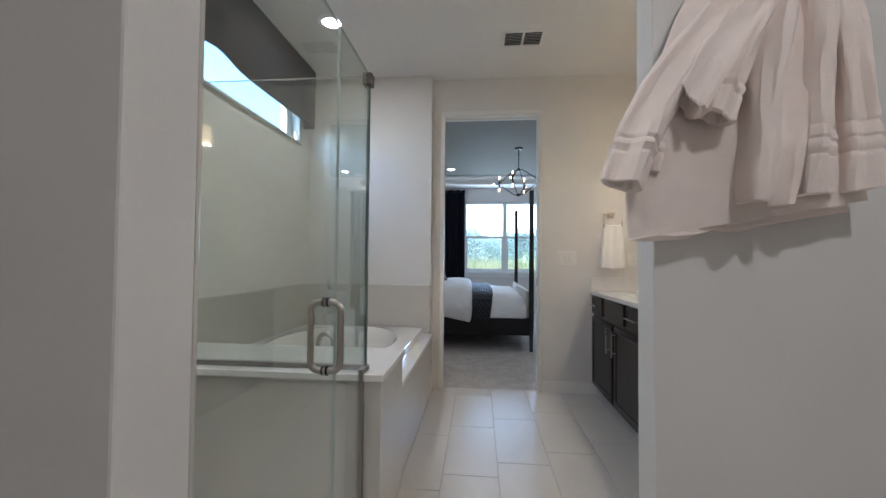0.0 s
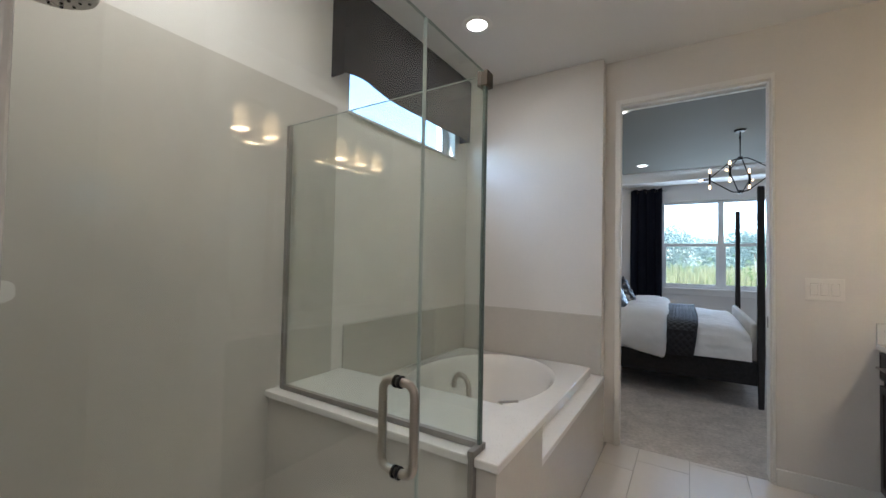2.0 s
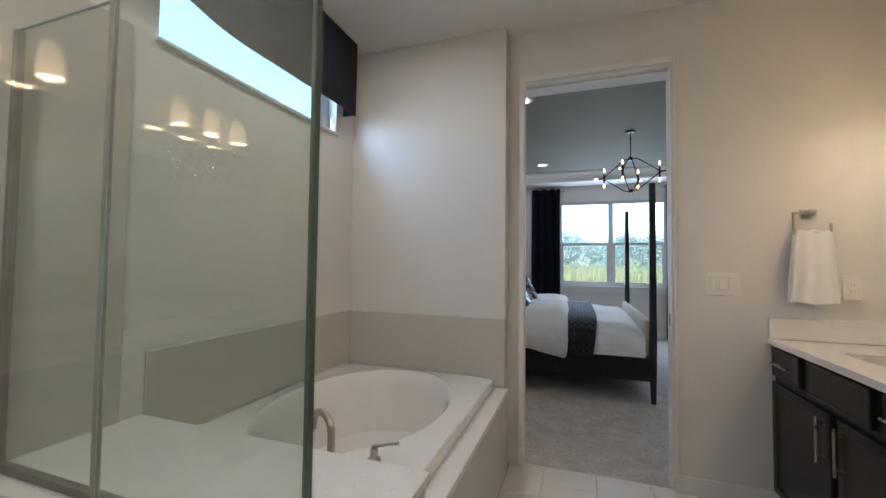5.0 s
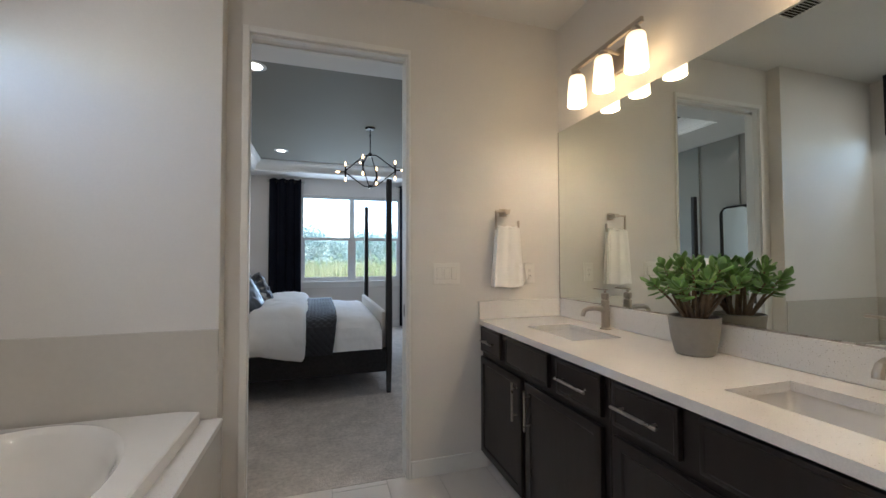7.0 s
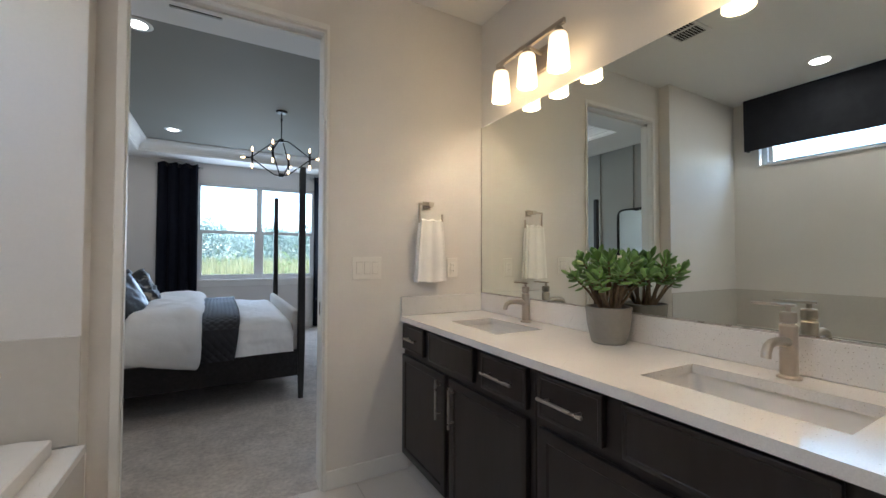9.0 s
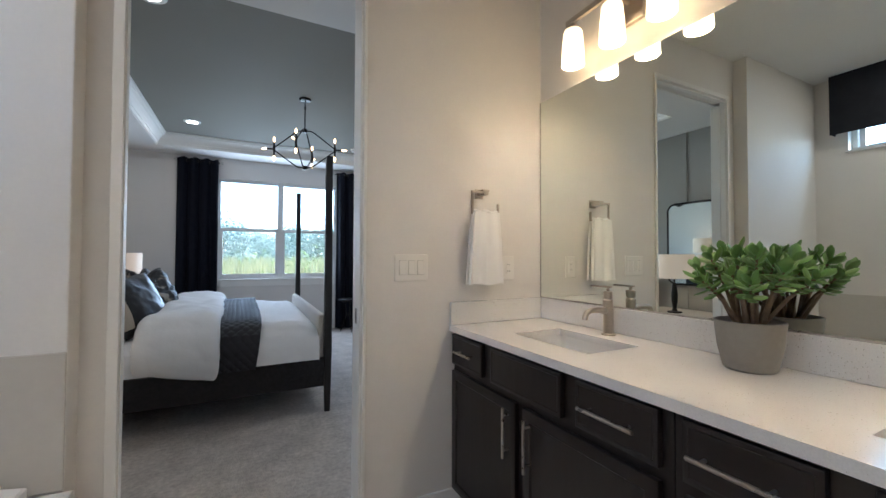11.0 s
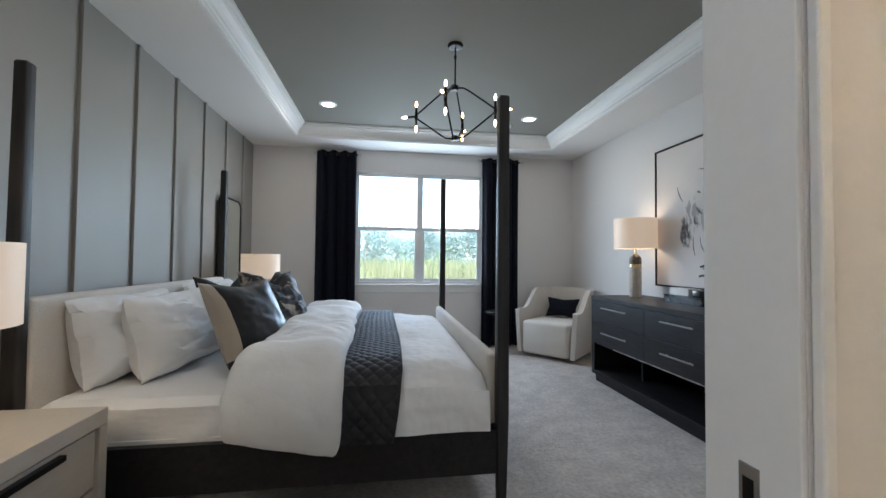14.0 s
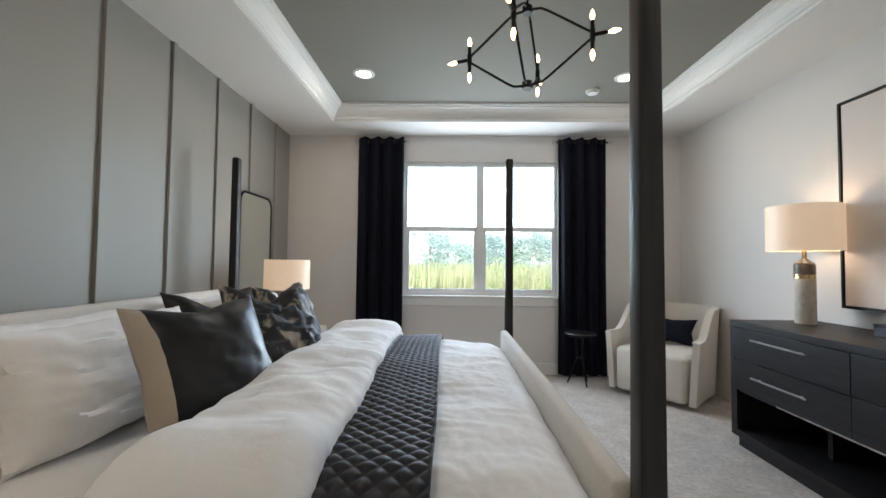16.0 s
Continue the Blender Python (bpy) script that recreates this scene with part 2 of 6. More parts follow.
# ---- mesh helpers ----
def mesh_of(name, bm, mat, smooth=False):
    me = bpy.data.meshes.new(name)
    bmesh.ops.recalc_face_normals(bm, faces=bm.faces[:])
    bm.to_mesh(me)
    bm.free()
    me.materials.append(mat)
    if smooth:
        me.shade_smooth()
        me.set_sharp_from_angle(angle=radians(20 if len(me.polygons) < 60 else 25))
    return me


def part(name, bm, mat, parent=None, label="", smooth=True):
    """Link a bmesh as one mesh object under a thing or a part."""
    ob = new(name, mesh_of(name, bm, mat, smooth))
    if parent is not None:
        ob.parent = parent
    if label:
        ob["label"] = label
    return ob


def thing(name, label, category, at=(0, 0, 0), turn=0.0, group="", kind=""):
    ob = new(name)
    ob.empty_display_size = 0.1
    ob.matrix_world = pose(*at, 0, 0, turn)
    return tagged(ob, label, category, group, kind)


def box(x0, x1, y0, y1, z0, z1, bevel=0.0, seg=2, bm=None):
    bm = bm or bmesh.new()
    v = [bm.verts.new((x, y, z)) for x in (x0, x1) for y in (y0, y1) for z in (z0, z1)]
    f = [bm.faces.new([v[i] for i in q]) for q in ((0, 1, 3, 2), (4, 6, 7, 5), (0, 4, 5, 1), (2, 3, 7, 6), (0, 2, 6, 4), (1, 5, 7, 3))]
    if bevel > 0:
        edges = list({e for q in f for e in q.edges})
        bmesh.ops.bevel(bm, geom=edges, offset=bevel, segments=seg, affect="EDGES", profile=0.5)
    return bm


def tube(points, r, seg=10, bm=None, closed=False):
    """A round bar along points; r: one radius, or one for each point."""
    bm = bm or bmesh.new()
    pts = [Vector(p) for p in points]
    rs = list(r) if isinstance(r, (list, tuple)) else [r] * len(pts)
    rings = []
    up = None
    for i, p in enumerate(pts):
        a, b = pts[max(i - 1, 0)], pts[min(i + 1, len(pts) - 1)]
        if closed:
            a, b = pts[i - 1], pts[(i + 1) % len(pts)]
        d = (b - a).normalized()
        if up is None:
            up = Vector((0, 0, 1)) if abs(d.z) < 0.9 else Vector((1, 0, 0))
        s = d.cross(up).normalized()
        up = s.cross(d).normalized()
        rings.append([bm.verts.new(p + rs[i] * (math.cos(k * math.tau / seg) * s + math.sin(k * math.tau / seg) * up)) for k in range(seg)])
    n = len(rings)
    for i in range(n if closed else n - 1):
        a, b = rings[i], rings[(i + 1) % n]
        for k in range(seg):
            bm.faces.new((a[k], a[(k + 1) % seg], b[(k + 1) % seg], b[k]))
    if not closed:
        bm.faces.new(rings[0])
        bm.faces.new(rings[-1][::-1])
    return bm


def lathe(profile, seg=28, at=(0, 0, 0), bm=None):
    """A turned body from (radius, z) pairs, closed where the radius is 0."""
    bm = bm or bmesh.new()
    rings = []
    for r, z in profile:
        if r < 1e-5:
            rings.append([bm.verts.new((at[0], at[1], at[2] + z))])
        else:
            rings.append([bm.verts.new((at[0] + r * math.cos(k * math.tau / seg), at[1] + r * math.sin(k * math.tau / seg), at[2] + z)) for k in range(seg)])
    for a, b in zip(rings, rings[1:]):
        for k in range(seg):
            q = [a[k % len(a)], a[(k + 1) % len(a)], b[(k + 1) % len(b)], b[k % len(b)]]
            q = [v for i, v in enumerate(q) if v not in q[:i]]
            if len(q) > 2:
                bm.faces.new(q)
    return bm


def sheet(nu, nv, fn, thick=0.0, bm=None):
    """A grid of points fn(u, v), u and v from 0 to 1; with thickness it becomes a closed slab."""
    bm = bm or bmesh.new()
    g = [[bm.verts.new(fn(i / nu, j / nv)) for j in range(nv + 1)] for i in range(nu + 1)]
    fs = [bm.faces.new((g[i][j], g[i + 1][j], g[i + 1][j + 1], g[i][j + 1])) for i in range(nu) for j in range(nv)]
    if thick:
        bmesh.ops.recalc_face_normals(bm, faces=fs)
        bmesh.ops.solidify(bm, geom=fs, thickness=thick)
    return bm


def prism(outline, z0, z1, bm=None, axis="z"):
    """An outline of (a, b) pairs pushed out along an axis."""
    bm = bm or bmesh.new()
    put = {"z": lambda a, b, c: (a, b, c), "x": lambda a, b, c: (c, a, b), "y": lambda a, b, c: (a, c, b)}[axis]
    lo = [bm.verts.new(put(a, b, z0)) for a, b in outline]
    hi = [bm.verts.new(put(a, b, z1)) for a, b in outline]
    n = len(lo)
    for i in range(n):
        bm.faces.new((lo[i], lo[(i + 1) % n], hi[(i + 1) % n], hi[i]))
    bm.faces.new(lo[::-1])
    bm.faces.new(hi)
    return bm


def round_rect(x0, x1, y0, y1, r, n=6):
    out = []
    for cx, cy, a in ((x1 - r, y1 - r, 0), (x0 + r, y1 - r, 90), (x0 + r, y0 + r, 180), (x1 - r, y0 + r, 270)):
        for k in range(n + 1):
            t = radians(a + 90 * k / n)
            out.append((cx + r * math.cos(t), cy + r * math.sin(t)))
    return out


def setting(name, bm, mat, label, category, smooth=False):
    return tagged(part(name, bm, mat, smooth=smooth), label, category, kind="structure")

# ---- the large structure ----
XL, XR = -1.47, 1.655          # bathroom side walls
YD, YB0 = 3.77, 3.89           # door wall, bathroom and bedroom face
BL, BR, BF = -1.60, 2.965, 8.95  # bedroom walls
SH0, SH1 = 0.612, 0.73         # shower's front wall
YT = 1.400                     # partition with the bath towels, near face
TUB_Y = 3.67                   # wall at the end of the tub
DX0, DX1, DZ = -0.229, 0.622, 2.482  # door opening
BACK = -1.6

# bathroom walls
setting("wall_west", box(XL - 0.16, XL, BACK, 2.25, 0, BATH_CEIL), PAINT_BATH, "warm white painted bathroom wall beside the shower", "wall")
setting("wall_west_tub", box(XL - 0.16, XL, 3.45, TUB_Y, 0, BATH_CEIL), PAINT_BATH, "warm white painted wall beside the tub window", "wall")
setting("wall_west_below_window", box(XL - 0.16, XL, 2.25, 3.45, 0, 2.165), PAINT_BATH, "warm white painted wall under the high tub window", "wall")
setting("wall_west_above_window", box(XL - 0.16, XL, 2.25, 3.45, 2.66, BATH_CEIL), PAINT_BATH, "warm white painted wall above the high window", "wall")
setting("wall_tub_end", box(BL - 0.1, -0.339, TUB_Y, YD, 0, BATH_CEIL, 0.004), PAINT_BATH, "warm white painted wall at the end of the tub", "wall")
REAR = 0.046                   # the bedroom half of the pocket stands back
setting("wall_door_left_rear", box(BL - 0.1, DX0 - REAR, YD + 0.082, YB0, 0, BATH_CEIL + 0.3), PAINT_BED, "pale painted bedroom half of the pocket wall", "wall")
setting("wall_door_left", box(BL - 0.1, DX0, YD, YD + 0.040, 0, BATH_CEIL + 0.3), PAINT_BATH, "warm white painted wall beside the doorway", "wall")
setting("wall_door_right", box(DX1, BR + 0.1, YD, YB0, 0, BATH_CEIL + 0.3), PAINT_BATH, "warm white painted wall with switches and towel ring", "wall")
setting("wall_door_head_rear", box(DX0 - REAR, DX0, YD + 0.082, YB0, DZ, BATH_CEIL + 0.3), PAINT_BED, "pale painted wall above the pocket", "wall")
setting("wall_door_head", box(DX0, DX1, YD, YB0, DZ, BATH_CEIL + 0.3), PAINT_BATH, "warm white painted wall above the doorway", "wall")
setting("wall_east", box(XR, XR + 0.12, BACK, YD, 0, BATH_CEIL), PAINT_BATH, "warm white painted wall behind the vanity mirror", "wall")
setting("wall_towel_partition", box(0.592, XR, YT, YT + 0.115, 0, BATH_CEIL, 0.004), PAINT_BATH, "white painted partition wall hung with bath towels", "wall")
setting("wall_shower_front", box(XL, -0.307, SH0, SH1, 0, BATH_CEIL, 0.004), PAINT_BATH, "warm white painted wall in front of the shower", "wall")
setting("wall_back", box(XL - 0.16, XR + 0.12, BACK - 0.12, BACK, 0, BATH_CEIL), PAINT_BATH, "plain warm white wall behind the walk", "wall")
setting("ceiling_bath", box(XL - 0.16, XR + 0.12, BACK - 0.12, YD, BATH_CEIL, BATH_CEIL + 0.15), CEIL_WHITE, "matt white painted bathroom ceiling", "ceiling")

# bedroom walls
setting("wall_bed_west", box(BL - 0.15, BL, YB0, BF + 0.15, 0, SOFFIT + 0.3), BATTEN_GREY, "grey-green painted board and batten wall behind the bed", "wall")
for i in range(9):
    y = 8.57 - 0.522 * i
    if y > YB0 + 0.05:
        part("batten", box(BL, BL + 0.019, y - 0.019, y + 0.019, 0.0, SOFFIT - 0.002, 0.002, 1), BATTEN_GREY, bpy.data.objects["wall_bed_west"], smooth=False)
setting("wall_bed_east", box(BR, BR + 0.15, YB0, BF + 0.15, 0, SOFFIT + 0.3), PAINT_BED, "pale grey painted bedroom wall behind the dresser", "wall")
WX0, WX1, WZ0, WZ1 = -0.235, 1.560, 0.890, 2.450
setting("wall_north_left", box(BL, WX0, BF, BF + 0.15, 0, SOFFIT + 0.3), PAINT_BED, "pale grey painted bedroom wall beside the window", "wall")
setting("wall_north_right", box(WX1, BR, BF, BF + 0.15, 0, SOFFIT + 0.3), PAINT_BED, "pale grey painted bedroom wall beside the armchair", "wall")
setting("wall_north_below", box(WX0, WX1, BF, BF + 0.15, 0, WZ0), PAINT_BED, "pale grey painted wall under the bedroom window", "wall")
setting("wall_north_above", box(WX0, WX1, BF, BF + 0.15, WZ1, SOFFIT + 0.3), PAINT_BED, "pale grey painted wall above the bedroom window", "wall")
part("bedroom_face", box(BL, DX0 - REAR, YB0, YB0 + 0.004, 0, SOFFIT), PAINT_BED, bpy.data.objects["wall_door_left_rear"], smooth=False)
part("bedroom_face", box(DX1, BR, YB0, YB0 + 0.004, 0, SOFFIT), PAINT_BED, bpy.data.objects["wall_door_right"], smooth=False)
part("bedroom_face", box(DX0, DX1, YB0, YB0 + 0.004, DZ, SOFFIT), PAINT_BED, bpy.data.objects["wall_door_head"], smooth=False)

# tray ceiling: a soffit ring, the sunken field and a crown moulding
TX0, TX1, TY0, TY1 = -0.945, 2.415, 4.66, 8.49
bm = bmesh.new()
for q in ((BL, TX0, YB0, BF), (TX1, BR, YB0, BF), (TX0, TX1, YB0, TY0), (TX0, TX1, TY1, BF)):
    box(*q, SOFFIT, SOFFIT + 0.3, bm=bm)
setting("ceiling_soffit", bm, CEIL_WHITE, "matt white soffit round the bedroom tray ceiling", "ceiling")
setting("ceiling_tray", box(TX0, TX1, TY0, TY1, TRAY, TRAY + 0.13), CEIL_GREEN, "dark sage painted sunken tray ceiling field", "ceiling")
CROWN = [(0, -0.150), (0.012, -0.150), (0.018, -0.138), (0.018, -0.120), (0.028, -0.112), (0.034, -0.094), (0.050, -0.070), (0.074, -0.048), (0.096, -0.038), (0.100, -0.026), (0.116, -0.020), (0.120, 0), (0, 0)]


def crown_run(a, b, inward):
    """One length of crown moulding from a to b with mitred ends, its profile pointing inward."""
    bm = bmesh.new()
    a, b, inward = Vector((*a, 0)), Vector((*b, 0)), Vector((*inward, 0))
    along = (b - a).normalized()
    ra = [bm.verts.new(a + inward * p + along * p + Vector((0, 0, TRAY + q - 0.001))) for p, q in CROWN]
    rb = [bm.verts.new(b + inward * p - along * p + Vector((0, 0, TRAY + q - 0.001))) for p, q in CROWN]
    n = len(ra)
    for i in range(n):
        bm.faces.new((ra[i], ra[(i + 1) % n], rb[(i + 1) % n], rb[i]))
    bm.faces.new(ra[::-1])
    bm.faces.new(rb)
    return bm


for a, b, d in (((TX0, TY0), (TX0, TY1), (1, 0)), ((TX1, TY1), (TX1, TY0), (-1, 0)), ((TX0, TY1), (TX1, TY1), (0, -1)), ((TX1, TY0), (TX0, TY0), (0, 1))):
    setting("trim_crown", crown_run(a, b, d), TRIM_WHITE, "white painted crown moulding round the tray ceiling", "moulding")

# floors
bath_floor = setting("floor_bath", box(XL - 0.16, XR + 0.12, BACK, YD + 0.035, -0.12, -0.004), GROUT, "pale porcelain tile floor with fine grey joints", "floor")
setting("floor_bed", box(BL - 0.15, BR + 0.15, YD + 0.035, BF + 0.15, -0.12, 0.0), CARPET, "grey-beige cut pile carpet in the bedroom", "carpet")

# ---- bathroom: trim, doorway and openings ----
def casing(name, x0, x1, z1, y_face, out, w=0.037, t=0.013, right=0.037):
    th = thing(name, "narrow white painted casing round the doorway", "door frame", kind="structure")
    y0, y1 = (y_face - t, y_face) if out < 0 else (y_face, y_face + t)
    part("jamb_casing", box(x0 - w, x0 - 0.003, y0, y1, 0, z1 + w, 0.003), TRIM_WHITE, th)
    part("jamb_casing", box(x1 + 0.002, x1 + right, y0, y1, 0, z1 + w, 0.003), TRIM_WHITE, th)
    part("head_casing", box(x0 - 0.003, x1 + 0.002, y0, y1, z1 + 0.003, z1 + w, 0.003), TRIM_WHITE, th)
    return th


casing("trim_door_bath", DX0, DX1, DZ, YD - 0.001, -1, right=0.018)
casing("trim_door_bed", DX0 - REAR, DX1, DZ, YB0 + 0.005, 1, 0.06, right=0.06)
lining = thing("trim_door_lining", "white painted lining of the pocket door opening", "door frame", kind="structure")
J = 0.008
for y0, y1 in ((YD + 0.001, YD + 0.038), (YB0 - 0.034, YB0 + 0.003)):
    x0 = DX0 if y0 < YD + 0.04 else DX0 - REAR
    part("lining_board", box(x0 - J, x0 + 0.001, y0, y1, 0, DZ, 0.002), TRIM_WHITE, lining)
    part("head_board", box(x0 + 0.001, DX1 - J, y0, y1, DZ - J, DZ, 0.002), TRIM_WHITE, lining)
part("lining_board", box(DX1 - J, DX1, YD + 0.001, YB0 + 0.003, 0, DZ, 0.002), TRIM_WHITE, lining)
pocket = thing("pocket_door", "white pocket door slid back into the wall", "door")
part("leaf", box(DX0 - 0.080, DX0 - 0.013, YD + 0.050, YD + 0.074, 0.01, DZ - 0.02, 0.003), TRIM_WHITE, pocket)
part("edge_pull", box(DX0 - 0.0135, DX0 - 0.0105, YD + 0.052, YD + 0.072, 0.90, 1.01, 0.002), BRONZE, pocket, "dark bronze edge pull")
strike = thing("strike_plate", "dark bronze strike plate let into the door lining", "strike plate")
part("plate", box(DX1 - J - 0.002, DX1 - J + 0.001, YD + 0.048, YD + 0.074, 0.93, 1.00, 0.001), SATIN_STEEL, strike)
part("slot", box(DX1 - J - 0.0026, DX1 - J + 0.001, YD + 0.054, YD + 0.068, 0.945, 0.985), BLACK_METAL, strike)


def baseboard(x0, x1, y0, y1, h=0.10):
    bm = box(x0, x1, y0, y1, 0, h, 0.004)
    return setting("baseboard", bm, TRIM_WHITE, "white painted baseboard along the wall", "baseboard")


baseboard(DX1 + 0.019, 1.12, YD - 0.014, YD - 0.001)
baseboard(BL + 0.02, -0.4, BF - 0.014, BF - 0.001, 0.13)
baseboard(-0.4, BR - 0.015, BF - 0.014, BF - 0.001, 0.13)
baseboard(BR - 0.014, BR - 0.001, YB0 + 0.03, BF - 0.015, 0.13)

# high bathroom window with its shade box
bw = thing("window_bath", "high narrow white vinyl window over the tub", "window", kind="structure")
part("window_frame", box(XL - 0.12, XL - 0.07, 2.25, 3.45, 2.165, 2.20, 0.004), VINYL, bw)
part("window_frame", box(XL - 0.12, XL - 0.07, 2.25, 3.45, 2.625, 2.66, 0.004), VINYL, bw)
for y in (2.25, 3.36, 3.41):
    part("window_frame", box(XL - 0.12, XL - 0.07, y, y + 0.04, 2.20, 2.625, 0.004), VINYL, bw)
pane = part("pane", box(XL - 0.098, XL - 0.092, 2.29, 3.36, 2.20, 2.625), WINDOW_GLASS, bw, smooth=False)
pane.visible_shadow = False
part("window_sill", box(XL - 0.13, XL + 0.022, 2.235, 3.465, 2.150, 2.165, 0.004), TRIM_WHITE, bw)
VALX = -1.375


def valance_front(u, v):
    y = 2.112 + u * (3.535 - 2.112)
    low = 2.305 + 0.026 * math.exp(-((u - 0.10) / 0.10) ** 2) - 0.010 * math.exp(-((u - 0.42) / 0.16) ** 2)
    return (VALX + 0.004 * math.sin(u * 17) * (1 - v), y, low + v * (2.815 - low))


val = thing("window_valance", "charcoal fabric valance box over the bathroom window", "valance")
part("front", sheet(60, 8, valance_front, 0.008), CHARCOAL_SHADE, val)
for y in (2.112, 3.527):
    part("return_flap", box(XL, VALX - 0.002, y, y + 0.008, 2.31, 2.815, 0.002), CHARCOAL_SHADE, val)

# recessed can trims and vents
def can_trim(name, x, y, z, label):
    th = thing(name, label, "ceiling light", (x, y, z), group="recessed ceiling lights")
    part("trim_ring", lathe([(0.062, -0.001), (0.064, -0.007), (0.090, -0.005), (0.096, -0.001), (0.096, 0.0), (0.062, 0.0)], 40), TRIM_WHITE, th)
    part("lens", lathe([(0.0, -0.003), (0.061, -0.003), (0.061, 0.0), (0.0, 0.0)], 40), CAN_ON, th)
    return th


# the two added fill cans get a trim and lens as well
for cx, cy, watts in BATH_CANS_AND_FILLS:
    can_trim("recessed_light", cx, cy, BATH_CEIL, "lit white recessed ceiling light in the bathroom, two of three added")
for cx, cy in BED_CANS:
    can_trim("recessed_light", cx, cy, TRAY, "lit white recessed light in the tray ceiling")


def vent(x0, x1, y0, y1, z, label, slats=9, split=True):
    th = thing("ceiling_vent", label, "vent", ((x0 + x1) / 2, (y0 + y1) / 2, z))
    w, d = (x1 - x0) / 2, (y1 - y0) / 2
    bm = bmesh.new()
    for q in ((-w, w, -d, -d + 0.022), (-w, w, d - 0.022, d), (-w, -w + 0.022, -d + 0.022, d - 0.022), (w - 0.022, w, -d + 0.022, d - 0.022)):
        box(*q, -0.008, 0, bm=bm)
    if split:
        box(-0.008, 0.008, -d + 0.022, d - 0.022, -0.008, 0, bm=bm)
    part("frame", bm, TRIM_WHITE, th, smooth=False)
    part("backing", box(-w + 0.02, w - 0.02, -d + 0.02, d - 0.02, -0.0015, 0), BLACK_METAL, th, "dark duct opening", smooth=False)
    for i in range(slats):
        y = -d + 0.03 + (2 * d - 0.06) * i / (slats - 1)
        bm = box(-w + 0.022, w - 0.022, -0.006, 0.006, -0.0008, 0.0008)
        bmesh.ops.transform(bm, matrix=pose(0, y, -0.005, 35), verts=bm.verts[:])
        part("slat", bm, TRIM_WHITE, th, smooth=False)
    return th


vent(0.25, 0.56, 3.02, 3.24, BATH_CEIL, "white slatted air vent in the bathroom ceiling")
vent(-0.18, 0.14, 4.28, 4.46, SOFFIT, "white slatted air vent in the bedroom soffit", 7, False)

# ---- shower and tub ----
GX, GY = -0.380, 1.828
hw = thing("half_wall", "greige half wall between the shower and the tub", "half wall", kind="structure")
part("body", box(XL + 0.001, -0.302, 1.782, 2.228, 0, 0.668, 0.003), SURROUND, hw)
part("cap", box(XL + 0.001, -0.290, 1.765, 2.240, 0.669, 0.699, 0.005), QUARTZ, hw, "white quartz cap")
setting("shower_surround", box(XL + 0.0005, XL + 0.010, SH1, 2.156, 0, 2.160, 0.003), SURROUND, "greige solid surround panel on the shower wall", "wall panel")
setting("shower_surround_front", box(XL + 0.011, -0.307, SH1 + 0.0005, SH1 + 0.010, 0, 2.160, 0.003), SURROUND, "greige solid surround panel inside the shower", "wall panel")
setting("tub_surround_side", box(XL + 0.0005, XL + 0.010, 2.242, TUB_Y - 0.011, 0.575, 0.935, 0.003), SURROUND, "greige solid backsplash along the tub wall", "wall panel")
setting("tub_surround_end", box(XL + 0.0005, -0.339, TUB_Y - 0.010, TUB_Y - 0.0005, 0.51, 0.935, 0.003), SURROUND, "greige solid backsplash at the end of the tub", "wall panel")
setting("shower_pan", box(XL + 0.011, -0.44, SH1 + 0.011, 1.781, 0, 0.045, 0.006), QUARTZ, "white shower base", "shower base")
setting("shower_curb", box(-0.44, -0.32, SH1 + 0.011, 1.781, 0, 0.10, 0.006), QUARTZ, "white raised curb under the shower door", "curb")

EDGE_LIGHT = material("pale_glass_edge", (0.42, 0.47, 0.44), 0.15, bump=(10, 0.0))
enc = thing("shower_enclosure", "clear frameless glass shower enclosure with a brushed steel pull", "shower screen")
gb, gt = 0.716, 1.942


def glass_panel(name, bm, th):
    ob = part(name, bm, GLASS, th, smooth=False)
    ob.visible_shadow = False
    return ob


glass_panel("fixed_panel", box(XL + 0.050, GX + 0.004, GY - 0.004, GY + 0.004, gb, gt), enc)
bm = prism([(1.470, 0.11), (GY - 0.022, 0.11), (GY - 0.022, gt), (1.470, gt)], GX - 0.004, GX + 0.004, axis="x")
glass_panel("return_panel", bm, enc)
door_g = glass_panel("glass_door", box(GX - 0.004, GX + 0.004, SH1 + 0.02, 1.464, 0.115, gt), enc)
for x0, x1, y0, y1, z0, z1 in ((XL + 0.050, GX, GY - 0.004, GY + 0.004, gt + 0.0004, gt + 0.0016), (GX - 0.004, GX + 0.004, 1.470, GY - 0.022, gt + 0.0004, gt + 0.0016), (GX - 0.004, GX + 0.004, SH1 + 0.02, 1.464, gt + 0.0004, gt + 0.0016)):
    part("polished_edge", box(x0, x1, y0, y1, z0, z1), EDGE_LIGHT, enc, smooth=False)
part("polished_edge", box(GX - 0.004, GX + 0.004, 1.4645, 1.4655, 0.115, gt), EDGE_LIGHT, enc, smooth=False)
part("polished_edge", box(GX - 0.004, GX + 0.004, 1.4690, 1.4700, 0.115, gt), EDGE_LIGHT, enc, smooth=False)
part("corner_edge", box(GX - 0.004, GX + 0.006, GY - 0.021, GY - 0.005, gb, gt), GLASS_EDGE, enc, "dark corner joint", smooth=False)
part("channel", box(XL + 0.042, XL + 0.060, GY - 0.011, GY + 0.011, 0.70, gt, 0.002), SATIN_STEEL, enc, smooth=False)
part("channel", box(XL + 0.060, GX + 0.012, GY - 0.011, GY + 0.011, 0.700, 0.722, 0.002), SATIN_STEEL, enc, smooth=False)
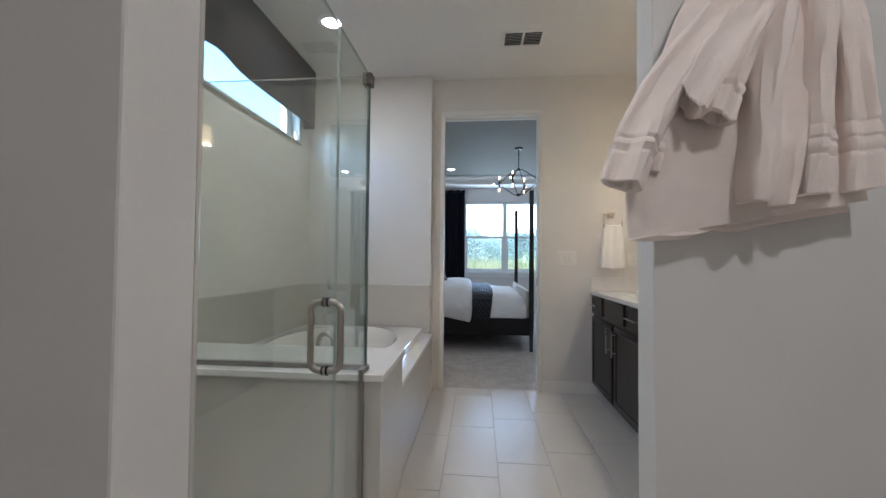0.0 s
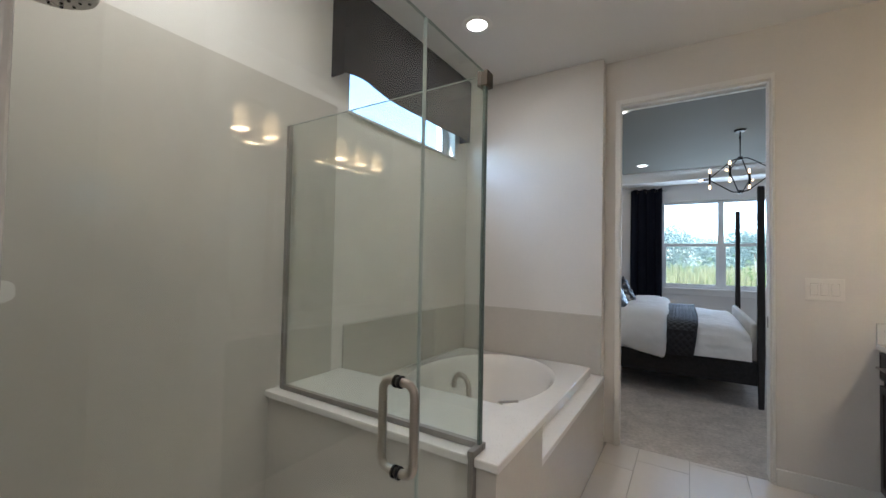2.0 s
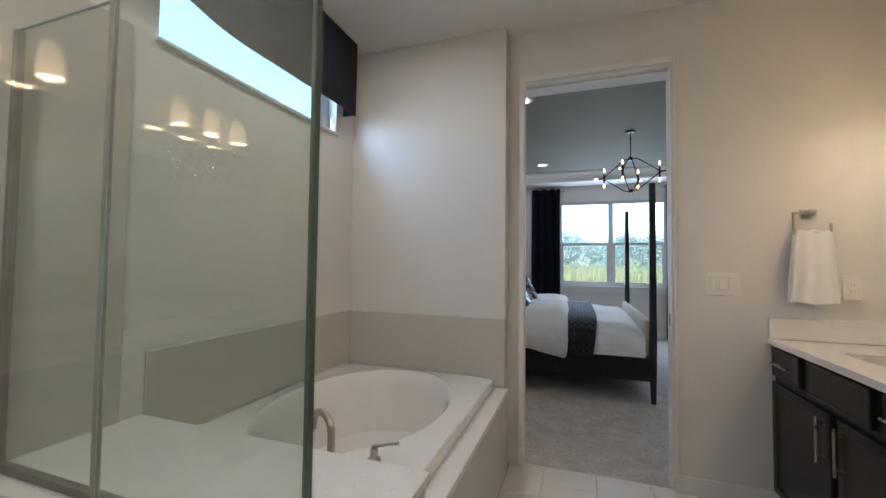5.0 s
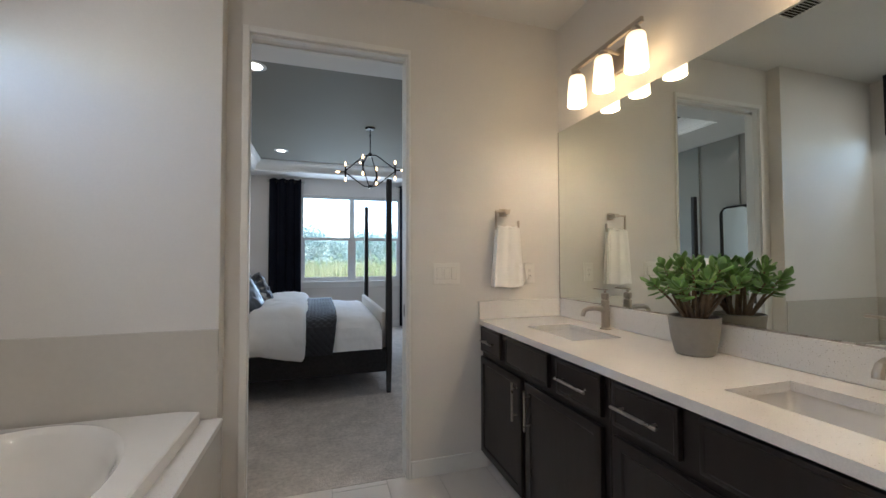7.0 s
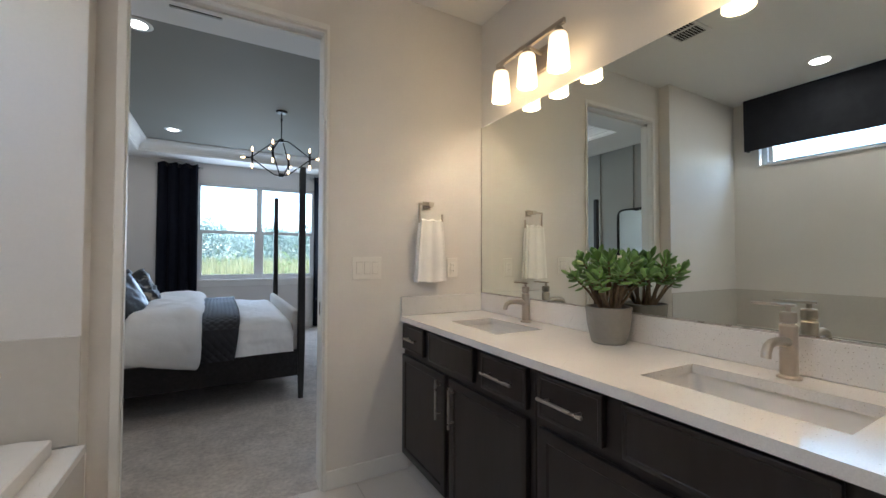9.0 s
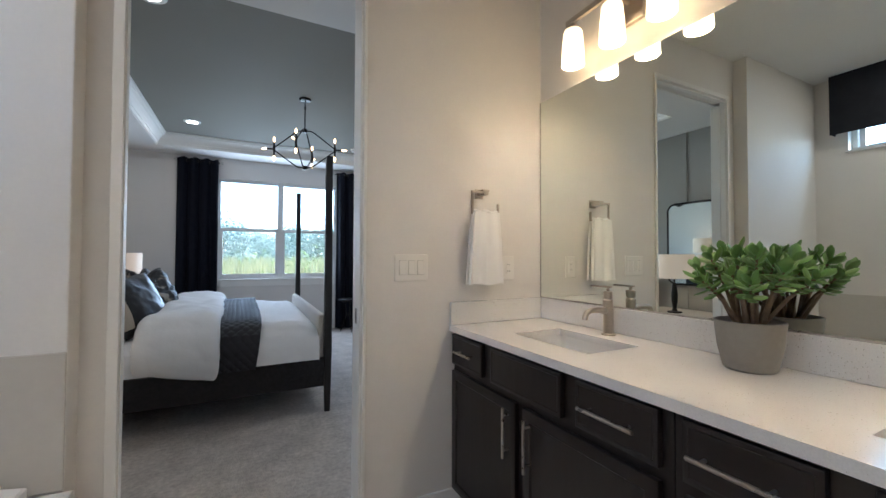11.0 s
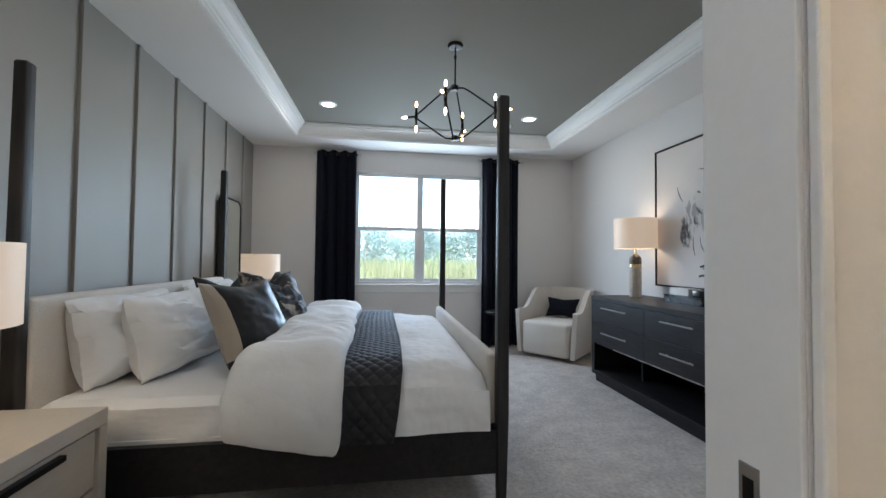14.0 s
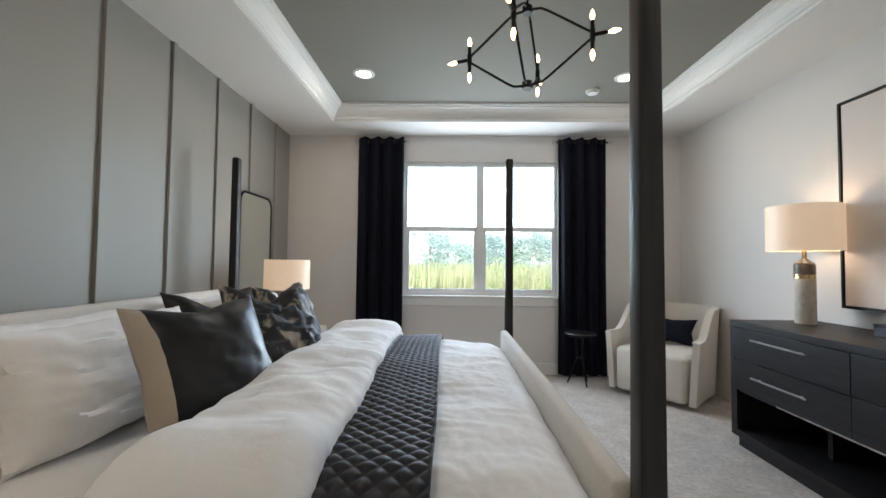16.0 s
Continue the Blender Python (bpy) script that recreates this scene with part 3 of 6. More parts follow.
part("channel", box(GX - 0.011, GX + 0.011, 1.752, GY - 0.012, 0.700, 0.722, 0.002), SATIN_STEEL, enc, smooth=False)
part("channel", box(GX - 0.009, GX + 0.009, 1.753, 1.781, 0.10, 0.700, 0.002), SATIN_STEEL, enc, smooth=False)
part("corner_clip", box(GX - 0.022, GX + 0.016, GY - 0.03, GY + 0.016, gt - 0.045, gt + 0.006, 0.003), BRONZE, enc, "dark bronze corner clamp")
for z in (0.45, 1.65):
    part("hinge", box(GX - 0.016, GX + 0.016, SH1 + 0.001, SH1 + 0.075, z, z + 0.09, 0.003), STEEL, enc)


def pull_side(s):
    zt, zb, y, r = 1.030, 0.820, 1.388, 0.047
    pts = [(GX + s * 0.004, y, zt)]
    pts += [(GX + s * (r - 0.026 + 0.026 * math.sin(a)), y, zt - 0.026 + 0.026 * math.cos(a)) for a in [k * math.pi / 12 for k in range(7)]]
    pts += [(GX + s * (r - 0.026 + 0.026 * math.cos(a)), y, zb + 0.026 - 0.026 * math.sin(a)) for a in [k * math.pi / 12 for k in range(7)]]
    pts.append((GX + s * 0.004, y, zb))
    return tube(pts, 0.0105, 14)


for s in (1, -1):
    pull = part("pull_handle", pull_side(s), NICKEL, enc, "brushed nickel pull handle")
    for z in (1.030, 0.820):
        part("collar", tube([(GX + s * 0.0045, 1.388, z), (GX + s * 0.010, 1.388, z)], 0.015, 14), BLACK_METAL, pull)

head = thing("rain_shower", "wide dark rain shower head on a wall arm", "shower head")
part("rose", lathe([(0.0, 0.02), (0.035, 0.018), (0.105, 0.004), (0.114, -0.004), (0.110, -0.012), (0.0, -0.014)], 40, (-1.08, 0.895, 1.957)), STEEL, head)
bm = bmesh.new()
for k in range(60):
    a, rr = k * 2.39996, 0.0128 * math.sqrt(k) + 0.004
    lathe([(0.0, -0.004), (0.003, -0.003), (0.004, 0.0)], 6, (-1.08 + rr * math.cos(a), 0.895 + rr * math.sin(a), 1.943), bm)
part("nozzles", bm, BLACK_METAL, head)
part("arm", tube([(-1.08, 0.895, 1.96), (-1.08, 0.89, 2.02), (-1.08, 0.86, 2.05), (-1.08, SH1 + 0.01, 2.07)], 0.010), STEEL, head)
dish = thing("soap_shelf", "white moulded soap shelf on the shower wall", "soap dish")
part("shelf", prism(round_rect(0.742, 0.940, 1.180, 1.240, 0.024), XL + 0.010, XL + 0.105, axis="x"), ACRYLIC, dish)

# drop-in tub with its apron and deck
tub = thing("bathtub", "white drop-in oval soaking tub with a panelled apron", "bathtub")
part("apron", box(-0.345, -0.318, 2.242, TUB_Y - 0.011, 0, 0.476, 0.002), SURROUND, tub, "greige apron panel")
part("apron_cap", box(-0.425, -0.312, 2.242, TUB_Y - 0.011, 0.477, 0.507, 0.004), QUARTZ, tub, "white ledge along the apron")
TCX, TCY, TA, TB, TZ = -0.95, 2.985, 0.435, 0.60, 0.565
bm = bmesh.new()
N = 64
outer = []
for k in range(N):
    a = k * math.tau / N
    c, s = math.cos(a), math.sin(a)
    f = min(0.542 / max(abs(c), 1e-6), 0.688 / max(abs(s), 1e-6))
    outer.append((-0.944 + f * c, 2.949 + f * s))
rings = [[bm.verts.new((x, y, TZ - 0.06)) for x, y in outer], [bm.verts.new((x, y, TZ - 0.006)) for x, y in outer], [bm.verts.new((x * 0.99 - 0.0095, y * 0.99 + 0.0295, TZ)) for x, y in outer]]
for f, z in ((1.06, 0.0), (1.02, 0.004), (1.0, -0.002), (0.97, -0.02), (0.93, -0.08), (0.88, -0.20), (0.80, -0.34), (0.66, -0.40), (0.3, -0.41)):
    rings.append([bm.verts.new((TCX + TA * f * math.cos(k * math.tau / N), TCY + TB * f * math.sin(k * math.tau / N), TZ + z)) for k in range(N)])
for a, b in zip(rings, rings[1:]):
    for k in range(N):
        bm.faces.new((a[k], a[(k + 1) % N], b[(k + 1) % N], b[k]))
bm.faces.new(rings[-1])
part("basin", bm, ACRYLIC, tub)

tf = thing("tub_faucet", "brushed nickel gooseneck tub spout with two levers", "faucet")
fx, fy = -0.742, 2.415
pts = [(fx, fy, TZ), (fx, fy, TZ + 0.10)] + [(fx - 0.055 * (1 - math.cos(a)), fy + 0.02 * (1 - math.cos(a)), TZ + 0.10 + 0.06 * math.sin(a)) for a in [k * math.pi / 10 for k in range(1, 10)]]
pts.append((fx - 0.112, fy + 0.042, TZ + 0.085))
part("spout", tube(pts, 0.014, 14), NICKEL, tf)
part("flange", lathe([(0.0, 0.012), (0.024, 0.010), (0.028, 0.0)], 24, (fx, fy, TZ)), NICKEL, tf)
for hx, hy, ax in ((-0.60, 2.475, 0.09),):
    part("valve", lathe([(0.026, 0.0), (0.024, 0.008), (0.015, 0.014), (0.015, 0.045), (0.0, 0.048)], 20, (hx, hy, TZ)), NICKEL, tf)
    part("lever", tube([(hx - 0.005, hy, TZ + 0.050), (hx + ax, hy + 0.02, TZ + 0.068)], 0.006), NICKEL, tf)

# ---- vanity ----
CF = 1.096     # cabinet face frame


def slab_front(y0, y1, z0, z1, recess):
    """A cabinet front with a rounded edge and a slightly sunk field."""
    bm = box(CF - 0.020, CF, y0, y1, z0, z1, 0.003)
    if recess:
        f = min(bm.faces, key=lambda q: q.calc_center_median().x)
        bmesh.ops.inset_region(bm, faces=[f], thickness=0.050)
        bmesh.ops.inset_region(bm, faces=[f], thickness=0.008, depth=-0.007)
    else:
        f = min(bm.faces, key=lambda q: q.calc_center_median().x)
        bmesh.ops.inset_region(bm, faces=[f], thickness=0.014)
        bmesh.ops.inset_region(bm, faces=[f], thickness=0.004, depth=-0.002)
    return bm


def bar_handle(a, b, parent):
    a, b = Vector(a), Vector(b)
    h = part("handle", tube([a, b], 0.0058, 12), STEEL, parent, "brushed steel bar handle")
    d = b - a
    for f in (0.15, 0.85):
        p = a + d * f
        part("post", tube([p, (CF - 0.020, p.y, p.z)], 0.0045, 8), STEEL, h)


def vanity_unit(y0, y1, fronts, label):
    th = thing("vanity_cabinet", label, "cabinet", group="vanity cabinets")
    part("face_frame", box(CF, CF + 0.022, y0, y1, 0.085, 0.868, 0.002), ESPRESSO, th)
    part("side_panel", box(CF + 0.0225, XR - 0.002, y0, y0 + 0.016, 0.085, 0.868), ESPRESSO, th, smooth=False)
    part("side_panel", box(CF + 0.0225, XR - 0.002, y1 - 0.016, y1, 0.085, 0.868), ESPRESSO, th, smooth=False)
    part("floor_panel", box(CF + 0.0225, XR - 0.002, y0 + 0.0165, y1 - 0.0165, 0.085, 0.10), ESPRESSO, th, smooth=False)
    part("toe_kick", box(CF + 0.07, XR - 0.002, y0, y1, 0.0, 0.0845), ESPRESSO, th)
    for kind, a, b, z0, z1, hnd in fronts:
        f = part(kind, slab_front(a, b, z0, z1, kind == "door"), ESPRESSO, th)
        if hnd and hnd[0] == "h":
            bar_handle((CF - 0.048, hnd[1], 0.785), (CF - 0.048, hnd[2], 0.785), f)
        elif hnd:
            bar_handle((CF - 0.048, hnd[1], 0.655), (CF - 0.048, hnd[1], 0.465), f)


D0, D1, Z0, Z1 = 0.105, 0.680, 0.712, 0.858
vanity_unit(2.642, YD - 0.002, [("drawer", 3.487, 3.758, Z0, Z1, ("h", 3.545, 3.69)), ("false_front", 3.010, 3.420, Z0, Z1, None), ("drawer", 2.672, 2.946, Z0, Z1, ("h", 2.723, 2.911)), ("door", 3.250, 3.758, D0, D1, ("v", 3.290)), ("door", 2.672, 3.205, D0, D1, ("v", 3.164))], "espresso wood vanity cabinet with steel bar handles")
vanity_unit(1.517, 2.640, [("drawer", 2.357, 2.612, Z0, Z1, ("h", 2.402, 2.587)), ("false_front", 1.870, 2.295, Z0, Z1, None), ("drawer", 1.604, 1.810, Z0, Z1, ("h", 1.64, 1.78)), ("door", 2.120, 2.612, D0, D1, ("v", 2.160)), ("door", 1.604, 2.075, D0, D1, ("v", 2.035))], "espresso wood vanity cabinet with steel bar handles")

SINKS = [(1.225, 1.495, 3.030, 3.450), (1.225, 1.505, 1.895, 2.340)]
wt = thing("vanity_worktop", "white quartz worktop with two sink cutouts", "worktop")
ys = [YD - 0.001, 3.450, 3.030, 2.340, 1.895, 1.517]
bm = bmesh.new()
xs = [1.068, 1.225, 1.495, XR - 0.001]
vv = {}
for i, x in enumerate(xs):
    for j, y in enumerate(ys):
        for k, z in enumerate((0.870, 0.900)):
            vv[i, j, k] = bm.verts.new((x, y, z))
solid = {(i, j) for i in range(3) for j in range(5)} - {(1, 1), (1, 3)}
for i, j in solid:
    for k in (0, 1):
        bm.faces.new([vv[i, j, k], vv[i + 1, j, k], vv[i + 1, j + 1, k], vv[i, j + 1, k]])
    for (di, dj), (a, b) in {(-1, 0): ((0, 0), (0, 1)), (1, 0): ((1, 0), (1, 1)), (0, -1): ((0, 0), (1, 0)), (0, 1): ((0, 1), (1, 1))}.items():
        if (i + di, j + dj) not in solid:
            bm.faces.new([vv[i + a[0], j + a[1], 0], vv[i + b[0], j + b[1], 0], vv[i + b[0], j + b[1], 1], vv[i + a[0], j + a[1], 1]])
bmesh.ops.bevel(bm, geom=[e for e in bm.edges if e.calc_face_angle(0) > 1.0], offset=0.0025, segments=2, affect="EDGES")
part("slab", bm, QUARTZ, wt)
part("backsplash", box(XR - 0.021, XR - 0.001, 1.517, YD - 0.022, 0.901, 1.013, 0.002), QUARTZ, wt)
part("side_splash", box(1.068, XR - 0.001, YD - 0.021, YD - 0.001, 0.901, 1.013, 0.002), QUARTZ, wt)
for x0, x1, y0, y1 in SINKS:
    sk = thing("undermount_sink", "white rectangular undermount sink", "sink", ((x0 + x1) / 2, (y0 + y1) / 2, 0.868), group="vanity sinks")
    w, d = (x1 - x0) / 2 + 0.008, (y1 - y0) / 2 + 0.008
    bm = bmesh.new()
    rings = []
    for f, z, r in ((1.0, 0.0, 0.03), (0.985, -0.03, 0.035), (0.93, -0.10, 0.045), (0.82, -0.130, 0.06), (0.25, -0.137, 0.02)):
        rings.append([bm.verts.new((a, b, z)) for a, b in round_rect(-w * f, w * f, -d * f, d * f, r * f)])
    for a, b in zip(rings, rings[1:]):
        n = len(a)
        for k in range(n):
            bm.faces.new((a[k], a[(k + 1) % n], b[(k + 1) % n], b[k]))
    bm.faces.new(rings[-1])
    part("bowl", bm, ACRYLIC, sk)
    part("drain", lathe([(0.0, 0.004), (0.016, 0.004), (0.021, 0.0)], 20, (0.02, 0, -0.136)), NICKEL, sk)


def basin_faucet(y):
    th = thing("basin_faucet", "brushed nickel single-lever basin faucet", "faucet", (1.575, y, 0.900), group="basin faucets")
    part("base", lathe([(0.030, 0.0), (0.030, 0.006), (0.024, 0.010), (0.0, 0.010)], 28), NICKEL, th)
    part("body", lathe([(0.0215, 0.010), (0.0215, 0.150), (0.018, 0.154), (0.0, 0.154)], 28), NICKEL, th)
    sp = [(-0.015, 0, 0.105), (-0.06, 0, 0.112), (-0.105, 0, 0.112), (-0.128, 0, 0.104), (-0.138, 0, 0.088), (-0.140, 0, 0.074)]
    part("spout", tube(sp, [0.015, 0.0125, 0.012, 0.012, 0.012, 0.012], 14), NICKEL, th)
    part("neck", lathe([(0.016, 0.154), (0.015, 0.158), (0.0205, 0.160), (0.0205, 0.186), (0.018, 0.190), (0.007, 0.191), (0.007, 0.204), (0.0, 0.205)], 28), NICKEL, th)
    part("lever", box(-0.008, 0.008, -0.018, 0.090, 0.205, 0.213, 0.003), NICKEL, th)


basin_faucet(3.242)
basin_faucet(2.115)

mir = thing("vanity_mirror", "large frameless mirror above the vanity backsplash", "mirror")
part("glass", box(XR - 0.007, XR - 0.001, 1.52, YD - 0.004, 1.016, 2.118, 0.001), MIRROR, mir, smooth=False)
part("side_edge", box(XR - 0.009, XR - 0.001, YD - 0.0085, YD - 0.0035, 1.016, 2.118), GROUT, mir, "dark polished side edge", smooth=False)
part("edge_clip", box(XR - 0.009, XR - 0.001, 1.52, YD - 0.004, 1.0135, 1.0185), STEEL, mir, "thin metal bottom channel", smooth=False)


def vanity_light(yc):
    th = thing("vanity_light", "brushed nickel three-lamp bath light, lit", "wall light", (XR - 0.002, yc, 2.33), group="vanity lights")
    part("backplate", box(-0.020, 0.0, -0.075, 0.075, -0.075, 0.055, 0.006), NICKEL, th)
    part("stem", tube([(-0.02, 0, 0.02), (-0.115, 0, 0.035)], 0.010), NICKEL, th)
    part("bar", box(-0.128, -0.112, -0.262, 0.262, 0.022, 0.048, 0.002), NICKEL, th)
    for d in (-0.222, 0, 0.222):
        part("socket", lathe([(0.024, -0.030), (0.024, 0.004), (0.018, 0.012), (0.008, 0.024), (0, 0.024)], 20, (-0.120, d, 0.005)), NICKEL, th)
        part("shade", lathe([(0.051, 0.0), (0.053, 0.002), (0.049, 0.090), (0.043, 0.158), (0.038, 0.168), (0.024, 0.172), (0.0, 0.174), (0.0, 0.166), (0.036, 0.160), (0.045, 0.09), (0.048, 0.004)], 28, (-0.120, d, -0.182)), SHADE_ON, th, "lit frosted glass shade")
        bulb_lamp("vanity_bulb", XR - 0.122, yc + d, 2.33 - 0.135, VANITY_W, WARM, 0.024)


vanity_light(3.178)
vanity_light(2.085)


def wall_plate(y, x0, x1, z0, z1, gangs, label, outlet=False):
    th = thing("outlet_plate" if outlet else "switch_plate", label, "outlet" if outlet else "light switch")
    part("plate", box(x0, x1, y - 0.007, y - 0.0005, z0, z1, 0.003), PLATE, th)
    zc, w = (z0 + z1) / 2, (x1 - x0) / gangs
    for g in range(gangs):
        xc = x0 + w * (g + 0.5) if gangs == 1 else (x0 + x1) / 2 + (g - (gangs - 1) / 2) * 0.046
        r = part("outlet_face" if outlet else "rocker", box(xc - 0.016, xc + 0.016, y - 0.0105, y - 0.0072, zc - 0.033, zc + 0.033, 0.002), PLATE, th)
        if outlet:
            for dz in (-0.017, 0.017):
                for dx in (-0.006, 0.006):
                    part("slot", box(xc + dx - 0.001, xc + dx + 0.001, y - 0.0108, y - 0.0104, zc + dz - 0.004, zc + dz + 0.004), BLACK_METAL, r, smooth=False)
        else:
            part("gap", box(xc - 0.0172, xc + 0.0172, y - 0.0077, y - 0.0073, zc - 0.0345, zc + 0.0345), GROUT, r, smooth=False)


wall_plate(YD, 0.776, 0.946, 1.123, 1.250, 3, "white three-gang rocker switch plate by the doorway")
wall_plate(YD, 1.384, 1.460, 1.119, 1.244, 1, "white duplex outlet plate above the worktop", True)

# towel ring with a folded hand towel
ring = thing("towel_ring", "brushed nickel square towel ring on the wall", "towel ring", (1.238, YD, 1.566))
part("mount", box(-0.025, 0.025, -0.009, -0.0005, -0.025, 0.025, 0.003), NICKEL, ring)
part("post", prism([(-0.013, -0.013), (0.013, -0.013), (0.020, 0.013), (-0.020, 0.013)], -0.072, -0.009, axis="y"), NICKEL, ring)
for q in ((-0.080, 0.012, -0.068, -0.056, -0.006, 0.006), (-0.080, -0.070, -0.068, -0.056, -0.112, -0.0065), (-0.0695, 0.084, -0.068, -0.056, -0.112, -0.102), (0.074, 0.084, -0.068, -0.056, -0.1015, -0.055)):
    part("bar", box(*q, 0.0015), NICKEL, ring)


def towel_front(side):
    def fn(u, v):
        wv = 0.074 + 0.026 * (1 - v) ** 0.8
        x = (u - 0.5) * 2 * wv - 0.002 * (1 - v)
        fold = 0.004 * math.sin(u * math.pi * 5 + 0.4) * (0.35 + 0.65 * (1 - v))
        y = side * (0.010 + 0.005 * (1 - v) ** 0.6) + fold
        return (x, y, -0.36 * (1 - v) + 0.004 * math.sin(u * 9))
    return fn


tw = thing("hand_towel", "white terry hand towel folded over the towel ring", "towel", (1.238, YD - 0.060, 1.462))
part("front_fold", sheet(28, 30, towel_front(-1), 0.017), TERRY, tw)
part("back_fold", sheet(28, 30, towel_front(1), 0.012), TERRY, tw)
part("top_fold", sheet(20, 10, lambda u, v: ((u - 0.5) * 0.132, -0.022 + 0.044 * v, 0.002 + 0.012 * math.sin(v * math.pi) + 0.004 * math.sin(u * 14)), 0.010), TERRY, tw)
for z in (-0.30, -0.318, -0.275):
    part("woven_band", sheet(28, 2, lambda u, v, z=z: (towel_front(-1)(u, 1 + (z + 0.008 * v) / 0.36)[0], towel_front(-1)(u, 1 + z / 0.36)[1] - 0.007, z + 0.008 * v), 0.003), LINEN_WHITE, tw)

# ---- bedroom: window, curtains, outdoors ----
win = thing("window_bed", "white vinyl twin single-hung bedroom window", "window", kind="structure")
WY0, WY1 = BF + 0.035, BF + 0.10
for x0, x1 in ((WX0, WX0 + 0.035), (WX1 - 0.035, WX1), (0.615, 0.700)):
    part("window_frame", box(x0, x1, WY0, WY1, WZ0, WZ1, 0.004), VINYL, win)
for x0, x1 in ((WX0 + 0.035, 0.615), (0.700, WX1 - 0.035)):
    part("window_frame", box(x0, x1, WY0, WY1, WZ1 - 0.04, WZ1, 0.004), VINYL, win)
    part("window_frame", box(x0, x1, WY0, WY1, WZ0, WZ0 + 0.035, 0.004), VINYL, win)
    part("meeting_rail", box(x0, x1, WY0 - 0.006, WY1 - 0.02, 1.640, 1.690, 0.004), VINYL, win)
    for a, b in ((x0, x0 + 0.028), (x1 - 0.028, x1)):
        part("sash_stile", box(a, b, WY0 + 0.006, WY1 - 0.025, WZ0 + 0.035, 1.640, 0.003), VINYL, win)
    part("sash_rail", box(x0 + 0.028, x1 - 0.028, WY0 + 0.006, WY1 - 0.025, WZ0 + 0.035, WZ0 + 0.075, 0.003), VINYL, win)
    for z0, z1 in ((WZ0 + 0.075, 1.640), (1.690, WZ1 - 0.04)):
        p = part("pane", box(x0, x1, WY0 + 0.022, WY0 + 0.027, z0, z1), WINDOW_GLASS, win, smooth=False)
        p.visible_shadow = False
part("window_sill", box(WX0 - 0.03, WX1 + 0.03, BF - 0.035, WY0 + 0.002, WZ0 - 0.022, WZ0 - 0.001, 0.004), TRIM_WHITE, win)
part("apron", box(WX0 - 0.01, WX1 + 0.01, BF - 0.014, BF - 0.001, WZ0 - 0.115, WZ0 - 0.023, 0.003), TRIM_WHITE, win)


def curtain(x0, x1, rx0, rx1, label):
    th = thing("curtain", label, "curtain", group="bedroom curtains")
    w = x1 - x0
    rng = random.Random(int(x0 * 100))
    ph = [rng.uniform(0, 6) for _ in range(4)]

    def fn(u, v):
        z = 0.02 + v * 2.685
        a = 0.030 * math.sin(u * math.tau * 3.5 + ph[0]) + 0.012 * math.sin(u * math.tau * 7.3 + ph[1] + 1.2 * v) * (1 - 0.5 * v)
        spread = 1.0 + 0.03 * (1 - v) * math.sin(3 * v + ph[2])
        zz = z + (0.010 * math.sin(u * math.tau * 3.5 + ph[0] + 1.5) if v > 0.98 else 0)
        return (x0 + w * (0.5 + (u - 0.5) * spread), BF - 0.085 + a, zz)
    part("drape", sheet(90, 40, fn, 0.004), NAVY, th)
    rod = part("rod", tube([(rx0 + 0.03, BF - 0.085, 2.662), (rx1 - 0.03, BF - 0.085, 2.662)], 0.011), BLACK_METAL, th)
    for x, s in ((rx0, 1), (rx1, -1)):
        part("finial", box(x - 0.018, x + 0.018, BF - 0.103, BF - 0.067, 2.644, 2.680, 0.004), VASE_GLASS, rod, "clear acrylic cube finial")
    part("bracket", tube([((rx0 + rx1) / 2, BF - 0.001, 2.662), ((rx0 + rx1) / 2, BF - 0.085, 2.662)], 0.007), BLACK_METAL, rod)
    for k in range(7):
        x = x0 + w * (k + 0.5) / 7
        pts = [(x, BF - 0.085 + 0.024 * math.cos(a), 2.662 + 0.024 * math.sin(a)) for a in [j * math.tau / 14 for j in range(14)]]
        part("grommet", tube(pts, 0.0035, 6, closed=True), BRONZE, th)


curtain(-0.755, -0.235, -0.775, -0.185, "midnight black grommet curtain drawn beside the window")
curtain(1.545, 2.070, 1.485, 2.130, "midnight black grommet curtain drawn beside the window")

# outdoors
GRASS = material("rough_field_grass", (0.075, 0.085, 0.045), 0.95, grain=(3, 0.35), blot=(0.15, 0.25), bump=(8, 0.5))
REED = leaf_material("dry_tall_grass", (0.22, 0.22, 0.12))
SHRUB = leaf_material("field_shrub_leaves", (0.15, 0.21, 0.07))
# distance haze is mixed into this pale blue-green leaf colour
HAZED_TREE_LEAF = leaf_material("haze_tinted_far_leaves", (0.21, 0.28, 0.26))
BARK = material("grey_bark", (0.16, 0.14, 0.12), 0.95, grain=(9, 0.3), bump=(20, 0.4))
GZ = -0.35
setting("ground", box(-400, 400, -400, 600, GZ - 0.5, GZ), GRASS, "rough grass field round the house", "ground")


